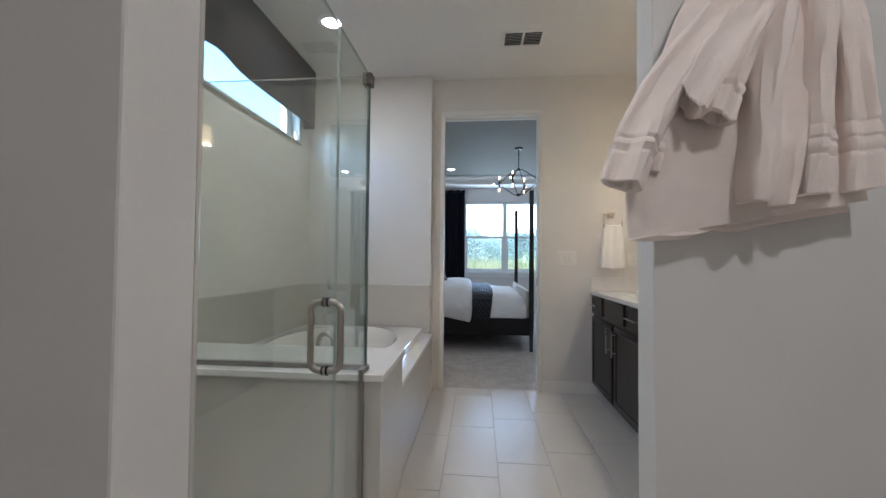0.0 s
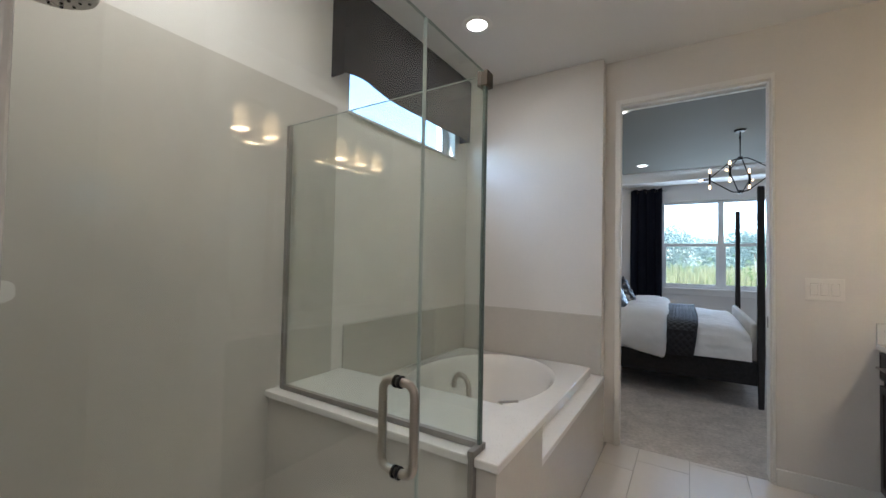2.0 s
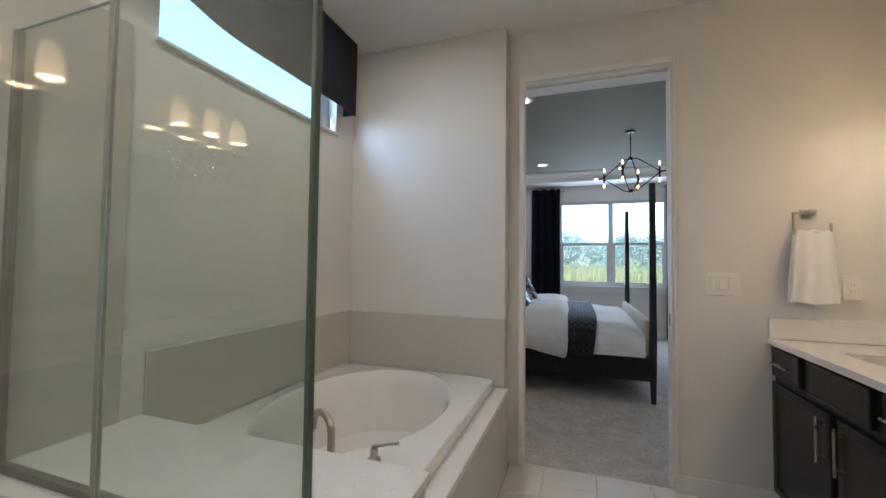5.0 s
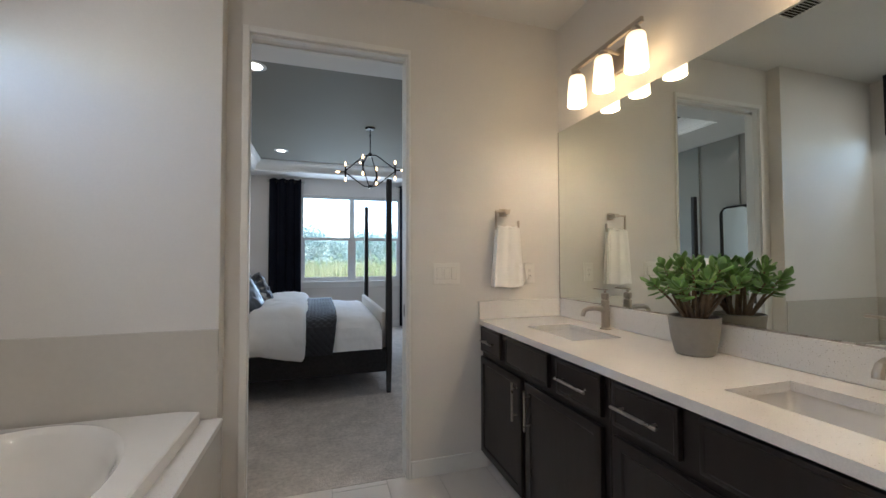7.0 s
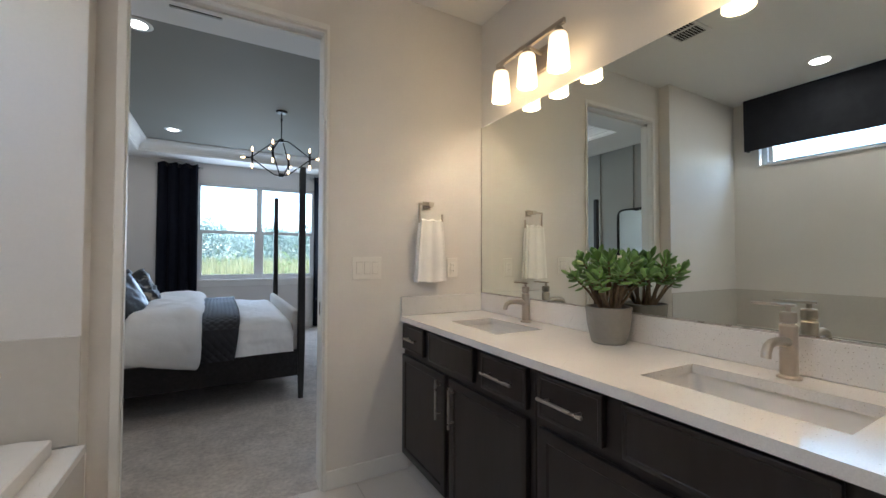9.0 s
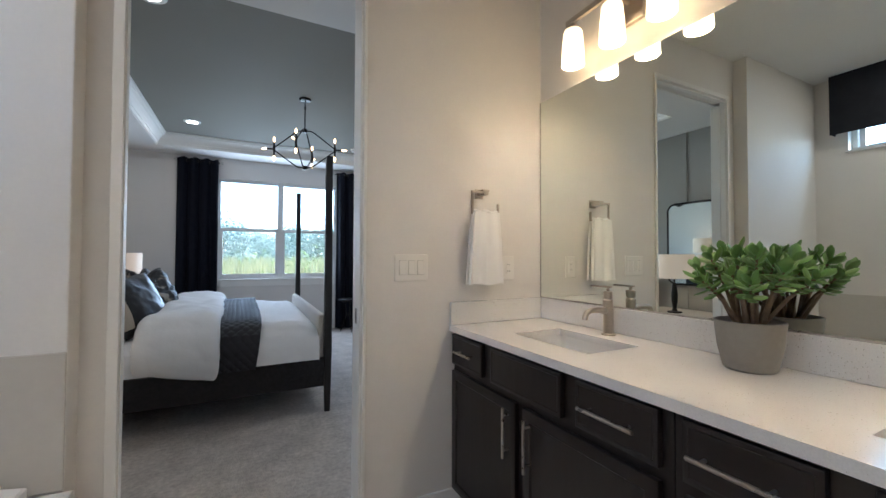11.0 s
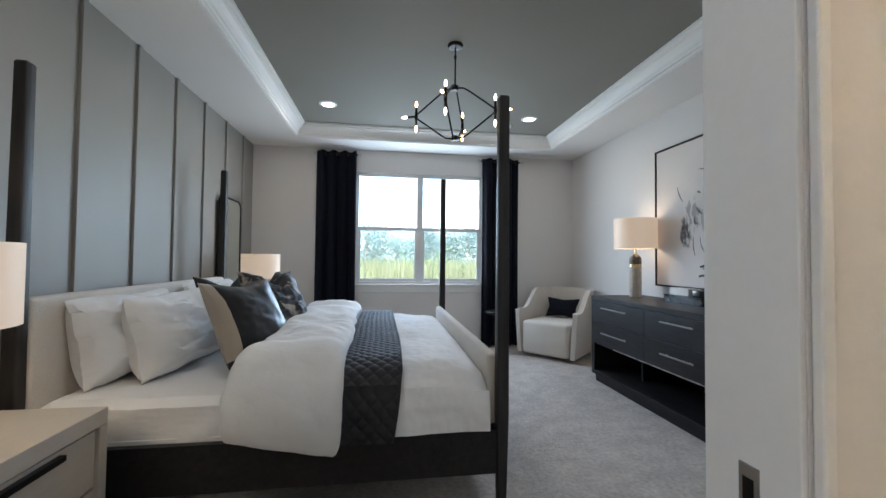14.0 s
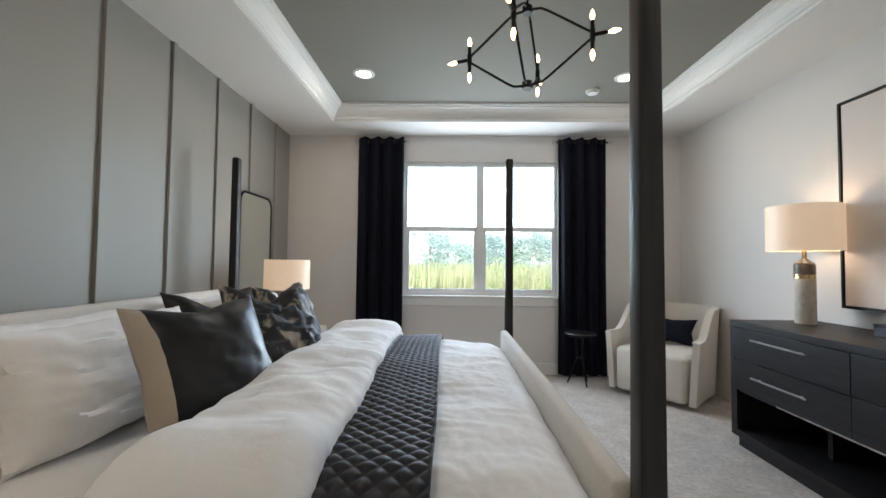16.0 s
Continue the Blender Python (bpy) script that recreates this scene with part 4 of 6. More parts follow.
def cards(name, centres, size, mat, rng, upright=0.0, aspect=1.0):
    """Many small leaves or blades as one mesh."""
    v, f = [], []
    for c in centres:
        s = size * rng.uniform(0.6, 1.3)
        n = Vector((rng.gauss(0, 1), rng.gauss(0, 1), rng.gauss(0, 1) * (1 - upright))).normalized()
        t = n.orthogonal().normalized() if upright < 0.5 else Vector((-n.y, n.x, 0)).normalized()
        b = n.cross(t)
        i = len(v)
        c = Vector(c)
        v += [c - t * s - b * s * aspect, c + t * s - b * s * aspect, c + t * s * 0.5 + b * s * aspect, c - t * s * 0.5 + b * s * aspect]
        f.append((i, i + 1, i + 2, i + 3))
    me = bpy.data.meshes.new(name)
    me.from_pydata(v, [], f)
    me.materials.append(mat)
    return new(name, me)


def tree(x, y, h, r, seed, label):
    rng = random.Random(seed)
    th = thing("tree", label, "tree", (x, y, GZ), group="trees beyond the field")
    lean = rng.uniform(-0.3, 0.3)
    part("trunk", tube([(0, 0, 0), (lean * 0.3, 0, h * 0.4), (lean, 0, h * 0.92)], [0.16, 0.11, 0.03], 7), BARK, th)
    bm = bmesh.new()
    tips = []
    for k in range(9):
        a, z0 = rng.uniform(0, 6.28), h * rng.uniform(0.12, 0.8)
        tip = Vector((lean + r * 0.8 * math.cos(a), r * 0.8 * math.sin(a), z0 + h * rng.uniform(0.08, 0.25)))
        tube([(lean * z0 / h, 0, z0), tuple(tip)], [0.05, 0.012], 5, bm)
        tips.append(tip)
    part("limbs", bm, BARK, th)
    pts = []
    for tip in tips + [Vector((lean, 0, h * 0.9))] * 2:
        n = 300
        for _ in range(n):
            d = Vector((rng.gauss(0, 1), rng.gauss(0, 1), rng.gauss(0, 0.8))) * r * 0.42
            pts.append(tip + d)
    cr = cards("crown", pts, 0.062, HAZED_TREE_LEAF, rng)
    cr.parent = th


rng = random.Random(7)
TREES = [(-9.5, 44, 5.4, 2.0), (-7.0, 47, 6.6, 2.4), (-4.2, 45, 7.2, 2.6), (-2.0, 46, 6.6, 2.3), (-0.2, 49, 6.0, 2.1), (1.6, 52, 4.7, 1.9), (3.6, 50, 5.0, 1.8), (5.4, 47, 5.6, 1.7), (7.2, 46, 5.2, 1.9), (9.0, 45, 6.0, 2.0), (11.0, 46, 5.6, 2.0), (13.5, 47, 6.2, 2.2), (16.5, 49, 6.4, 2.4), (-13, 48, 6.5, 2.5), (-17, 50, 7.0, 2.6), (20, 51, 6.6, 2.6), (-22, 54, 7.2, 2.8), (-11, 58, 6.5, 2.6), (4.5, 60, 6.0, 2.6), (-3, 62, 7.0, 2.8), (24, 54, 6.8, 2.6), (8, 61, 6.4, 2.6), (13, 60, 6.5, 2.6), (-27, 56, 7.2, 2.8)]
for i, (x, y, h, r) in enumerate(TREES):
    tree(x, y, h * 0.80, r * 0.85, 100 + i, "green woodland tree beyond the field, haze tinted into its leaves")
pts = [(rng.uniform(-26, 28), rng.uniform(24, 42), 0) for _ in range(26000)]
pts = [(x, y, GZ + 0.40 + 0.55 * rng.random() ** 2 + 0.25 * math.sin(x * 0.9 + y)) for x, y, _ in pts]
tagged(cards("tall_grass", pts, 0.022, REED, rng, 0.95, 24.0), "pale dry tall grass in the field", "grass", kind="stuff")
pts = [(rng.uniform(-40, 42), rng.uniform(43, 58), 0) for _ in range(60000)]
pts = [(x, y, GZ + abs(rng.gauss(0, 1.2)) * (1.2 + 0.6 * math.sin(x * 0.45) + 0.3 * math.sin(x * 1.7))) for x, y, _ in pts]
tagged(cards("undergrowth", pts, 0.065, HAZED_TREE_LEAF, rng), "green undergrowth at the wood edge, haze tinted into its leaves", "undergrowth", kind="stuff")
pts = []
for _ in range(190):
    bx, by, br = rng.uniform(-24, 26), rng.uniform(25, 40), rng.uniform(0.6, 1.7)
    pts += [(bx + rng.gauss(0, br * 0.6), by + rng.gauss(0, br * 0.6), GZ + abs(rng.gauss(0, br * 0.55))) for _ in range(150)]
tagged(cards("field_shrubs", pts, 0.05, SHRUB, rng), "bright green low shrubs in the field", "shrubs", kind="stuff")

# ---- bed ----
PX0, PX1, PY0, PY1 = -1.345, 0.757, 5.298, 7.374
bed = thing("four_poster_bed", "black oak four-poster bed with cream upholstered boards", "bed", (0, 0, 0))


def post(x, y):
    bm = bmesh.new()
    rows = [(0.0, 0.021), (0.30, 0.027), (0.50, 0.030), (2.052, 0.026), (2.060, 0.022)]
    rings = []
    for z, r in rows:
        rings.append([bm.verts.new((x + a, y + b, z)) for a, b in round_rect(-r, r, -r, r, 0.008, 3)])
    for p, q in zip(rings, rings[1:]):
        n = len(p)
        for k in range(n):
            bm.faces.new((p[k], p[(k + 1) % n], q[(k + 1) % n], q[k]))
    bm.faces.new(rings[-1])
    bm.faces.new(rings[0][::-1])
    return bm


for x in (PX0, PX1):
    for y in (PY0, PY1):
        part("post", post(x, y), BLACK_POST, bed)
for y in (PY0, PY1):
    part("side_rail", box(PX0 + 0.027, PX1 - 0.027, y - 0.018, y + 0.018, 0.205, 0.418, 0.004), BLACK_OAK, bed)
part("foot_rail", box(PX1 - 0.018, PX1 + 0.018, PY0 + 0.027, PY1 - 0.027, 0.205, 0.418, 0.004), BLACK_OAK, bed)
part("head_rail", box(PX0 - 0.018, PX0 + 0.018, PY0 + 0.027, PY1 - 0.027, 0.205, 0.418, 0.004), BLACK_OAK, bed)
part("headboard", box(PX0 - 0.045, PX0 + 0.035, PY0 + 0.032, PY1 - 0.032, 0.420, 1.058, 0.022, 4), BOUCLE, bed, "cream upholstered headboard")
part("footboard", box(0.690, 0.745, PY0 + 0.032, PY1 - 0.032, 0.420, 0.772, 0.020, 4), BOUCLE, bed, "cream upholstered footboard")
part("slat_base", box(PX0 + 0.04, 0.688, PY0 + 0.02, PY1 - 0.02, 0.30, 0.345), BLACK_OAK, bed, smooth=False)


def wrinkle(x, y, z=0.0, s=6.0, seed=0.0):
    return noise.noise(Vector((x * s + seed, y * s, z * s))) + 0.5 * noise.noise(Vector((x * s * 2.3 + seed, y * s * 2.3, z * s * 2.3)))


MT = 0.602
mat_th = thing("mattress", "mattress made up with a wrinkled white fitted sheet", "mattress")
bm = box(PX0 + 0.045, 0.686, PY0 + 0.030, PY1 - 0.030, 0.347, MT, 0.0)
bmesh.ops.subdivide_edges(bm, edges=bm.edges[:], cuts=40, use_grid_fill=True)
for v in bm.verts:
    edge = max(0.0, v.co.z - MT + 0.05) / 0.05
    d = min(v.co.y - PY0 - 0.03, PY1 - 0.03 - v.co.y, v.co.x - PX0 - 0.045, 0.686 - v.co.x)
    if d < 0.05:
        v.co.z -= edge * 0.035 * (1 - max(d, 0) / 0.05) ** 2
    if d < 0.002 and v.co.y < 6:
        v.co.y += 0.034 * (0.3 - abs(wrinkle(v.co.x - v.co.z * 1.7, v.co.z * 0.35, 0, 4.5)))
    elif v.co.z > MT - 0.01:
        v.co.z += 0.006 * wrinkle(v.co.x, v.co.y, 0, 4)
part("fitted_sheet", bm, LINEN_WHITE, mat_th)
part("hem_band", box(PX0 + 0.05, 0.68, PY0 + 0.026, PY0 + 0.034, 0.40, 0.432, 0.003), LINEN_WHITE, mat_th)

# bedding is swept along a path over the bed: near hem, near side, top, far side
HALF = [(PY0 - 0.028, 0.36), (PY0 - 0.030, 0.46), (PY0 - 0.026, 0.54), (PY0 - 0.006, 0.600), (PY0 + 0.05, 0.640), (PY0 + 0.14, 0.662), (PY0 + 0.35, 0.672)]
PATHY = HALF + [(6.336, 0.684)] + [(2 * 6.336 - y, z) for y, z in HALF[::-1]]
LEN = [0.0]
for (y0, z0), (y1, z1) in zip(PATHY, PATHY[1:]):
    LEN.append(LEN[-1] + math.hypot(y1 - y0, z1 - z0))


def along_bed(s):
    s = max(0.0, min(LEN[-1], s))
    for i in range(len(LEN) - 1):
        if s <= LEN[i + 1]:
            f = (s - LEN[i]) / (LEN[i + 1] - LEN[i])
            (y0, z0), (y1, z1) = PATHY[i], PATHY[i + 1]
            return Vector((0, y0 + f * (y1 - y0), z0 + f * (z1 - z0)))
    return Vector((0, *PATHY[-1]))


def over_bed(s):
    """Place and smooth outward normal at the length s along the path over the bed."""
    d = along_bed(s + 0.09) - along_bed(s - 0.09)
    return along_bed(s), Vector((0, -d.z, d.y)).normalized()


duvet = thing("duvet", "white cotton duvet folded back over the bed", "duvet")


def duvet_body(u, v):
    x = -0.08 + u * 0.765
    p, n = over_bed(0.07 + v * (LEN[-1] - 0.14))
    foot = max(0.0, (u - 0.86) / 0.14)
    off = 0.034 + 0.016 * wrinkle(x, p.y + p.z, 0, 3.2) + 0.007 * wrinkle(x * 0.5, p.y, p.z, 9, 3) + 0.003 * wrinkle(x, p.y, p.z, 26, 3)
    q = p + n * off
    if p.z > 0.6:
        q.z += 0.012 * math.sin(math.pi * min(1, u * 1.1)) - 0.05 * foot ** 2
    return (x, q.y, q.z)


def duvet_fold(u, v):
    a = u * math.tau
    half = 0.245 + 0.02 * wrinkle(v * 3, 0.3, 0, 2.2)
    cx, cn = math.copysign(abs(math.cos(a)) ** 0.62, math.cos(a)), math.copysign(abs(math.sin(a)) ** 0.7, math.sin(a))
    s0 = 0.10 - 0.085 * (cx + 1) * 0.5
    p, n = over_bed(s0 + v * (LEN[-1] - 2 * s0))
    drift = -0.035 * math.sin(v * math.pi) + 0.03 * math.sin(v * 5.1)
    end = min(1.0, min(v, 1 - v) / 0.045)
    x = -0.250 + drift + half * (0.86 + 0.14 * (1 - (1 - end) ** 2) ** 0.5) * cx
    bulge = 0.040 * math.exp(-((min(v, 1 - v) - 0.10) / 0.06) ** 2)
    off = 0.072 + 0.4 * bulge + (0.078 + bulge + 0.026 * wrinkle(x, p.y, p.z, 4.0, 5)) * cn * (0.12 + 0.88 * (1 - (1 - end) ** 2) ** 0.5)
    q = p + n * off
    return (x + 0.006 * wrinkle(0.2, q.y, q.z, 12, 4), q.y + 0.006 * wrinkle(x, q.y, q.z, 14, 2), q.z + 0.008 * wrinkle(x * 0.6, q.y, 0, 9, 1))


part("cover", sheet(90, 220, duvet_body, 0.030), LINEN_WHITE, duvet)
bm = sheet(56, 220, duvet_fold)
bmesh.ops.remove_doubles(bm, verts=bm.verts[:], dist=0.0004)
bmesh.ops.holes_fill(bm, edges=[e for e in bm.edges if e.is_boundary])
part("folded_edge", bm, LINEN_WHITE, duvet)


def runner_fn(u, v):
    p, n = over_bed(0.055 + v * (LEN[-1] - 0.11))
    hang = max(0.0, 0.10 - min(v, 1 - v)) / 0.10
    x = -0.035 + u * (0.295 - 0.035 * hang) + 0.008 * math.sin(v * 7)
    s = v * LEN[-1] / 0.056
    t = u * 0.295 / 0.066
    cell = (abs(math.sin(math.pi * (s + t))) * abs(math.sin(math.pi * (s - t)))) ** 0.5
    q = p + n * (0.058 + 0.010 * cell + 0.007 * wrinkle(x, p.y + p.z, 0, 3.2))
    lift = 0.020 if p.z > 0.6 else 0.0
    return (x, q.y, q.z + lift)


runner = thing("bed_runner", "charcoal quilted satin runner laid across the bed", "bed runner")
part("quilt", sheet(56, 560, runner_fn, 0.010), QUILT, runner)
for u in (0.0, 1.0):
    part("binding", tube([runner_fn(u, k / 120) for k in range(121)], 0.006, 6), QUILT, runner)


def pillow_mesh(w, h, t, seed=0.0, pinch=0.10, wr=0.012, chop=0.0):
    """A stuffed cushion in the local xz plane, thickness along y, with drawn-in sides and pointed corners."""
    bm = bmesh.new()
    n = 34

    def pt(i, j, s):
        a, b = 2 * i / n - 1, 2 * j / n - 1
        prof = max(0.0, (1 - abs(a) ** 2.6)) ** 0.55 * max(0.0, (1 - abs(b) ** 2.6)) ** 0.55
        x = a * w / 2 * (1 - pinch * (1 - abs(b)) * abs(a) ** 3)
        z = b * h / 2 * (1 - pinch * (1 - abs(a)) * abs(b) ** 3)
        d = t / 2 * prof * (1 + 0.15 * -b)
        k = wr * wrinkle(a * 1.2 + seed, b * 1.2, s, 2.2, seed) + 0.35 * wr * wrinkle(a * 0.6 + seed, b * 2.0, s, 5.0, seed)
        z -= chop * math.exp(-((a + 0.1) / 0.42) ** 2) * max(0.0, b + 0.2) ** 1.5
        return (x + 0.4 * k, s * (d + k * prof), z + 0.5 * k)
    g = {}
    for s in (-1, 1):
        for i in range(n + 1):
            for j in range(n + 1):
                rim = i in (0, n) or j in (0, n)
                if rim and s == 1:
                    g[i, j, 1] = g[i, j, -1]
                else:
                    g[i, j, s] = bm.verts.new(pt(i, j, s))
    for s in (-1, 1):
        for i in range(n):
            for j in range(n):
                bm.faces.new([g[i, j, s], g[i + 1, j, s], g[i + 1, j + 1, s], g[i, j + 1, s]][::s])
    return bm


def cushion(name, label, category, at, w, h, t, lean, turn, mat, seed, group="", trim=None, chop=0.0):
    """at: the middle of its lower edge; lean: degrees backwards; turn: about the vertical, 0 faces the foot of the bed."""
    th = new(name)
    th.matrix_world = pose(*at, 0, 0, 90 + turn) @ pose(0, 0, 0, lean)
    tagged(th, label, category, group)
    bm = pillow_mesh(w, h, t, seed, (0.05 if mat == LINEN_WHITE else 0.10) + 0.6 * chop, 0.008 if mat == LEATHER else 0.026, chop)
    bmesh.ops.translate(bm, vec=(0, 0, h / 2), verts=bm.verts[:])
    body = part("cover", bm, mat, th)
    if trim:
        me = body.data
        me.materials.append(trim)
        for p in me.polygons:
            row, col = p.index % 1156 // 34, p.index % 34
            if row < 4 and col > 3:
                p.material_index = 1
    return th


# facing the foot: local -y is the front, so the turn puts it towards +x
for y in (5.80, 6.86):
    cushion("pillow", "plump white cotton sleeping pillow against the headboard", "pillow", (-1.17, y + 0.04, MT + 0.005), 0.76, 0.44, 0.29, -12, -3, LINEN_WHITE, y, "sleeping pillows")
    cushion("pillow", "plump white cotton sleeping pillow stood on the sheet", "pillow", (-0.96, y + 0.13, MT + 0.005), 0.76, 0.44, 0.30, -14, -6, LINEN_WHITE, y + 3, "sleeping pillows")
cushion("leather_cushion", "black leather cushion with a beige suede side", "cushion", (-0.51, 5.89, MT + 0.015), 0.54, 0.54, 0.21, -27, -24, LEATHER, 1.5, "leather cushions", BEIGE_SUEDE, 0.02)
cushion("leather_cushion", "plain black leather cushion behind the patterned one", "cushion", (-0.83, 6.50, MT + 0.01), 0.54, 0.54, 0.19, -24, -22, LEATHER, 2.5, "leather cushions", None, 0.07)
CAMO = material("black_brushed_pattern_fabric", (0.020, 0.021, 0.022), 0.6, bump=(300, 0.2))
t = CAMO.node_tree
b = t.nodes["Principled BSDF"]
nz, rp, co = t.nodes.new("ShaderNodeTexNoise"), t.nodes.new("ShaderNodeValToRGB"), t.nodes.new("ShaderNodeTexCoord")
nz.inputs["Scale"].default_value, nz.inputs["Detail"].default_value, nz.inputs["Distortion"].default_value = 6.5, 4.0, 1.6
rp.color_ramp.elements[0].position, rp.color_ramp.elements[0].color = 0.52, (0.010, 0.010, 0.013, 1)
rp.color_ramp.elements[1].position, rp.color_ramp.elements[1].color = 0.63, (0.34, 0.29, 0.23, 1)
t.links.new(co.outputs["Object"], nz.inputs["Vector"])
t.links.new(nz.outputs["Fac"], rp.inputs[0])
t.links.new(rp.outputs[0], b.inputs["Base Color"])
cushion("patterned_cushion", "black cushion with a brushed taupe pattern", "cushion", (-0.52, 6.47, MT + 0.05), 0.54, 0.54, 0.22, -26, -28, CAMO, 4.2, "patterned cushions", None, 0.08)
cushion("patterned_cushion", "black cushion with a brushed taupe pattern", "cushion", (-0.66, 7.03, MT + 0.02), 0.54, 0.54, 0.20, -24, -12, CAMO, 5.1, "patterned cushions", None, 0.08)

# ---- nightstands, lamps and wall mirrors ----
def nightstand(y0, y1):
    th = thing("nightstand", "cream lacquered two-drawer nightstand with black pulls", "nightstand", group="nightstands")
    x0, x1, h = BL + 0.025, -0.925, 0.630
    part("top", box(x0, x1, y0, y1, h - 0.065, h, 0.004), PALE_WOOD, th)
    part("side_panel", box(x0, x1, y0, y0 + 0.045, 0.0, h - 0.066, 0.004), PALE_WOOD, th)
    part("side_panel", box(x0, x1, y1 - 0.045, y1, 0.0, h - 0.066, 0.004), PALE_WOOD, th)
    part("back_panel", box(x0, x0 + 0.02, y0 + 0.046, y1 - 0.046, 0.10, h - 0.066), PALE_WOOD, th, smooth=False)
    for z0, z1 in ((0.335, h - 0.075), (0.105, 0.325)):
        d = part("drawer", box(x0 + 0.03, x1 - 0.012, y0 + 0.049, y1 - 0.049, z0, z1, 0.003), PALE_WOOD, th)
        yc = (y0 + y1) / 2
        part("pull", box(x1 - 0.012, x1 + 0.012, yc - 0.19, yc + 0.19, z1 - 0.034, z1 - 0.012, 0.003), BLACK_METAL, d, "black bar pull")


nightstand(4.38, 5.205)
nightstand(7.52, 8.345)


def bedside_lamp(x, y):
    th = thing("table_lamp", "lit bedside lamp with a linen drum shade", "lamp", (x, y, 0.630), group="bedside lamps")
    part("base", lathe([(0.0, 0.0), (0.075, 0.0), (0.075, 0.014), (0.03, 0.022), (0.018, 0.05), (0.030, 0.12), (0.034, 0.20), (0.022, 0.30), (0.010, 0.34), (0.010, 0.43), (0.0, 0.43)], 28), BLACK_METAL, th)
    part("shade", lathe([(0.196, 0.385), (0.196, 0.650), (0.192, 0.650), (0.192, 0.385)], 48), LINEN_SHADE, th, "lit cream linen drum shade")
    part("spider", tube([(-0.19, 0, 0.43), (0.19, 0, 0.43)], 0.003, 6), BRONZE, th)
    bulb_lamp("bedside_bulb", x, y, 0.630 + 0.52, LAMP_W, WARM, 0.04)


bedside_lamp(-1.16, 4.79)
bedside_lamp(-1.166, 7.93)


def wall_mirror(y0, y1):
    th = thing("wall_mirror", "tall black-framed mirror with rounded corners", "mirror", group="bedside wall mirrors")
    z0, z1 = 0.92, 1.905
    part("glass", prism(round_rect(y0 + 0.012, y1 - 0.012, z0 + 0.012, z1 - 0.012, 0.09, 8), BL + 0.022, BL + 0.038, axis="x"), MIRROR, th, smooth=False)
    pts = [(BL + 0.034, a, b) for a, b in round_rect(y0 + 0.006, y1 - 0.006, z0 + 0.006, z1 - 0.006, 0.096, 8)]
    part("frame", tube(pts, 0.013, 8, closed=True), BLACK_METAL, th)


wall_mirror(7.83, 8.44)
wall_mirror(4.54, 5.13)

# ---- dresser wall ----
dr = thing("dresser", "black oak four-drawer dresser with an open lower shelf", "dresser")
X0, X1, Y0, Y1, H = 2.338, 2.945, 5.715, 7.290, 0.880
part("top", box(X0, X1, Y0, Y1, H - 0.045, H, 0.004), BLACK_OAK, dr)
for y0, y1 in ((Y0, Y0 + 0.035), (Y1 - 0.035, Y1)):
    part("side_panel", box(X0 + 0.004, X1, y0, y1, 0.075, H - 0.046, 0.003), BLACK_OAK, dr)
part("end_panel", box(X0 + 0.055, X1 + 0.012, Y0 - 0.042, Y0 - 0.001, 0.045, 0.795, 0.004), BLACK_OAK, dr)
part("end_panel", box(X0 + 0.055, X1 + 0.012, Y1 + 0.001, Y1 + 0.030, 0.045, 0.795, 0.004), BLACK_OAK, dr)
for y0, y1 in ((Y0 + 0.0355, Y0 + 0.085), (Y1 - 0.060, Y1 - 0.0355)):
    part("front_stile", box(X0 + 0.002, X0 + 0.028, y0, y1, 0.1205, 0.400, 0.002), BLACK_OAK, dr)
part("back_panel", box(X1 - 0.02, X1, Y0 + 0.036, Y1 - 0.036, 0.12, H - 0.046), BLACK_OAK, dr, smooth=False)
part("bottom_shelf", box(X0 + 0.004, X1 - 0.021, Y0 + 0.036, Y1 - 0.036, 0.075, 0.120, 0.002), BLACK_OAK, dr)
part("plinth", box(X0 + 0.035, X1 - 0.02, Y0 + 0.03, Y1 - 0.03, 0.0, 0.074, 0.002), BLACK_OAK, dr)
part("drawer_deck", box(X0 + 0.03, X1 - 0.021, Y0 + 0.036, Y1 - 0.036, 0.380, 0.398), BLACK_OAK, dr, smooth=False)
part("divider", box(X0 + 0.25, X1 - 0.021, 6.80, 6.83, 0.121, 0.379), BLACK_OAK, dr, smooth=False)
part("front_lip", box(X0 + 0.022, X0 + 0.029, Y0 + 0.04, 6.92, 0.383, 0.397), STEEL, dr, "thin brushed metal lip", smooth=False)
YM = 6.435
for y0, y1, h0, h1 in ((YM + 0.002, Y1 - 0.037, 6.655, 7.06), (Y0 + 0.037, YM - 0.002, 5.875, 6.21)):
    for z0, z1, hz in ((0.402, 0.612, 0.523), (0.618, 0.832, 0.772)):
        d = part("drawer", box(X0 - 0.002, X0 + 0.02, y0, y1, z0, z1, 0.002), BLACK_OAK, dr)
        hd = part("handle", box(X0 - 0.034, X0 - 0.024, h0, h1, hz - 0.006, hz + 0.006, 0.002), SATIN_STEEL, d, "dark brushed metal handle")
        for y in (h0 + 0.05, h1 - 0.05):
            part("standoff", tube([(X0 - 0.026, y, hz), (X0 - 0.001, y, hz)], 0.004, 8), STEEL, hd)

TRAV = material("cream_travertine", (0.55, 0.50, 0.43), 0.6, grain=(40, 0.12), blot=(9, 0.10), bump=(60, 0.3), stretch=(1, 1, 0.6))
DARK_MARBLE = material("dark_veined_marble", (0.07, 0.055, 0.045), 0.35, grain=(30, 0.5), blot=(14, 0.5), bump=(60, 0.2))
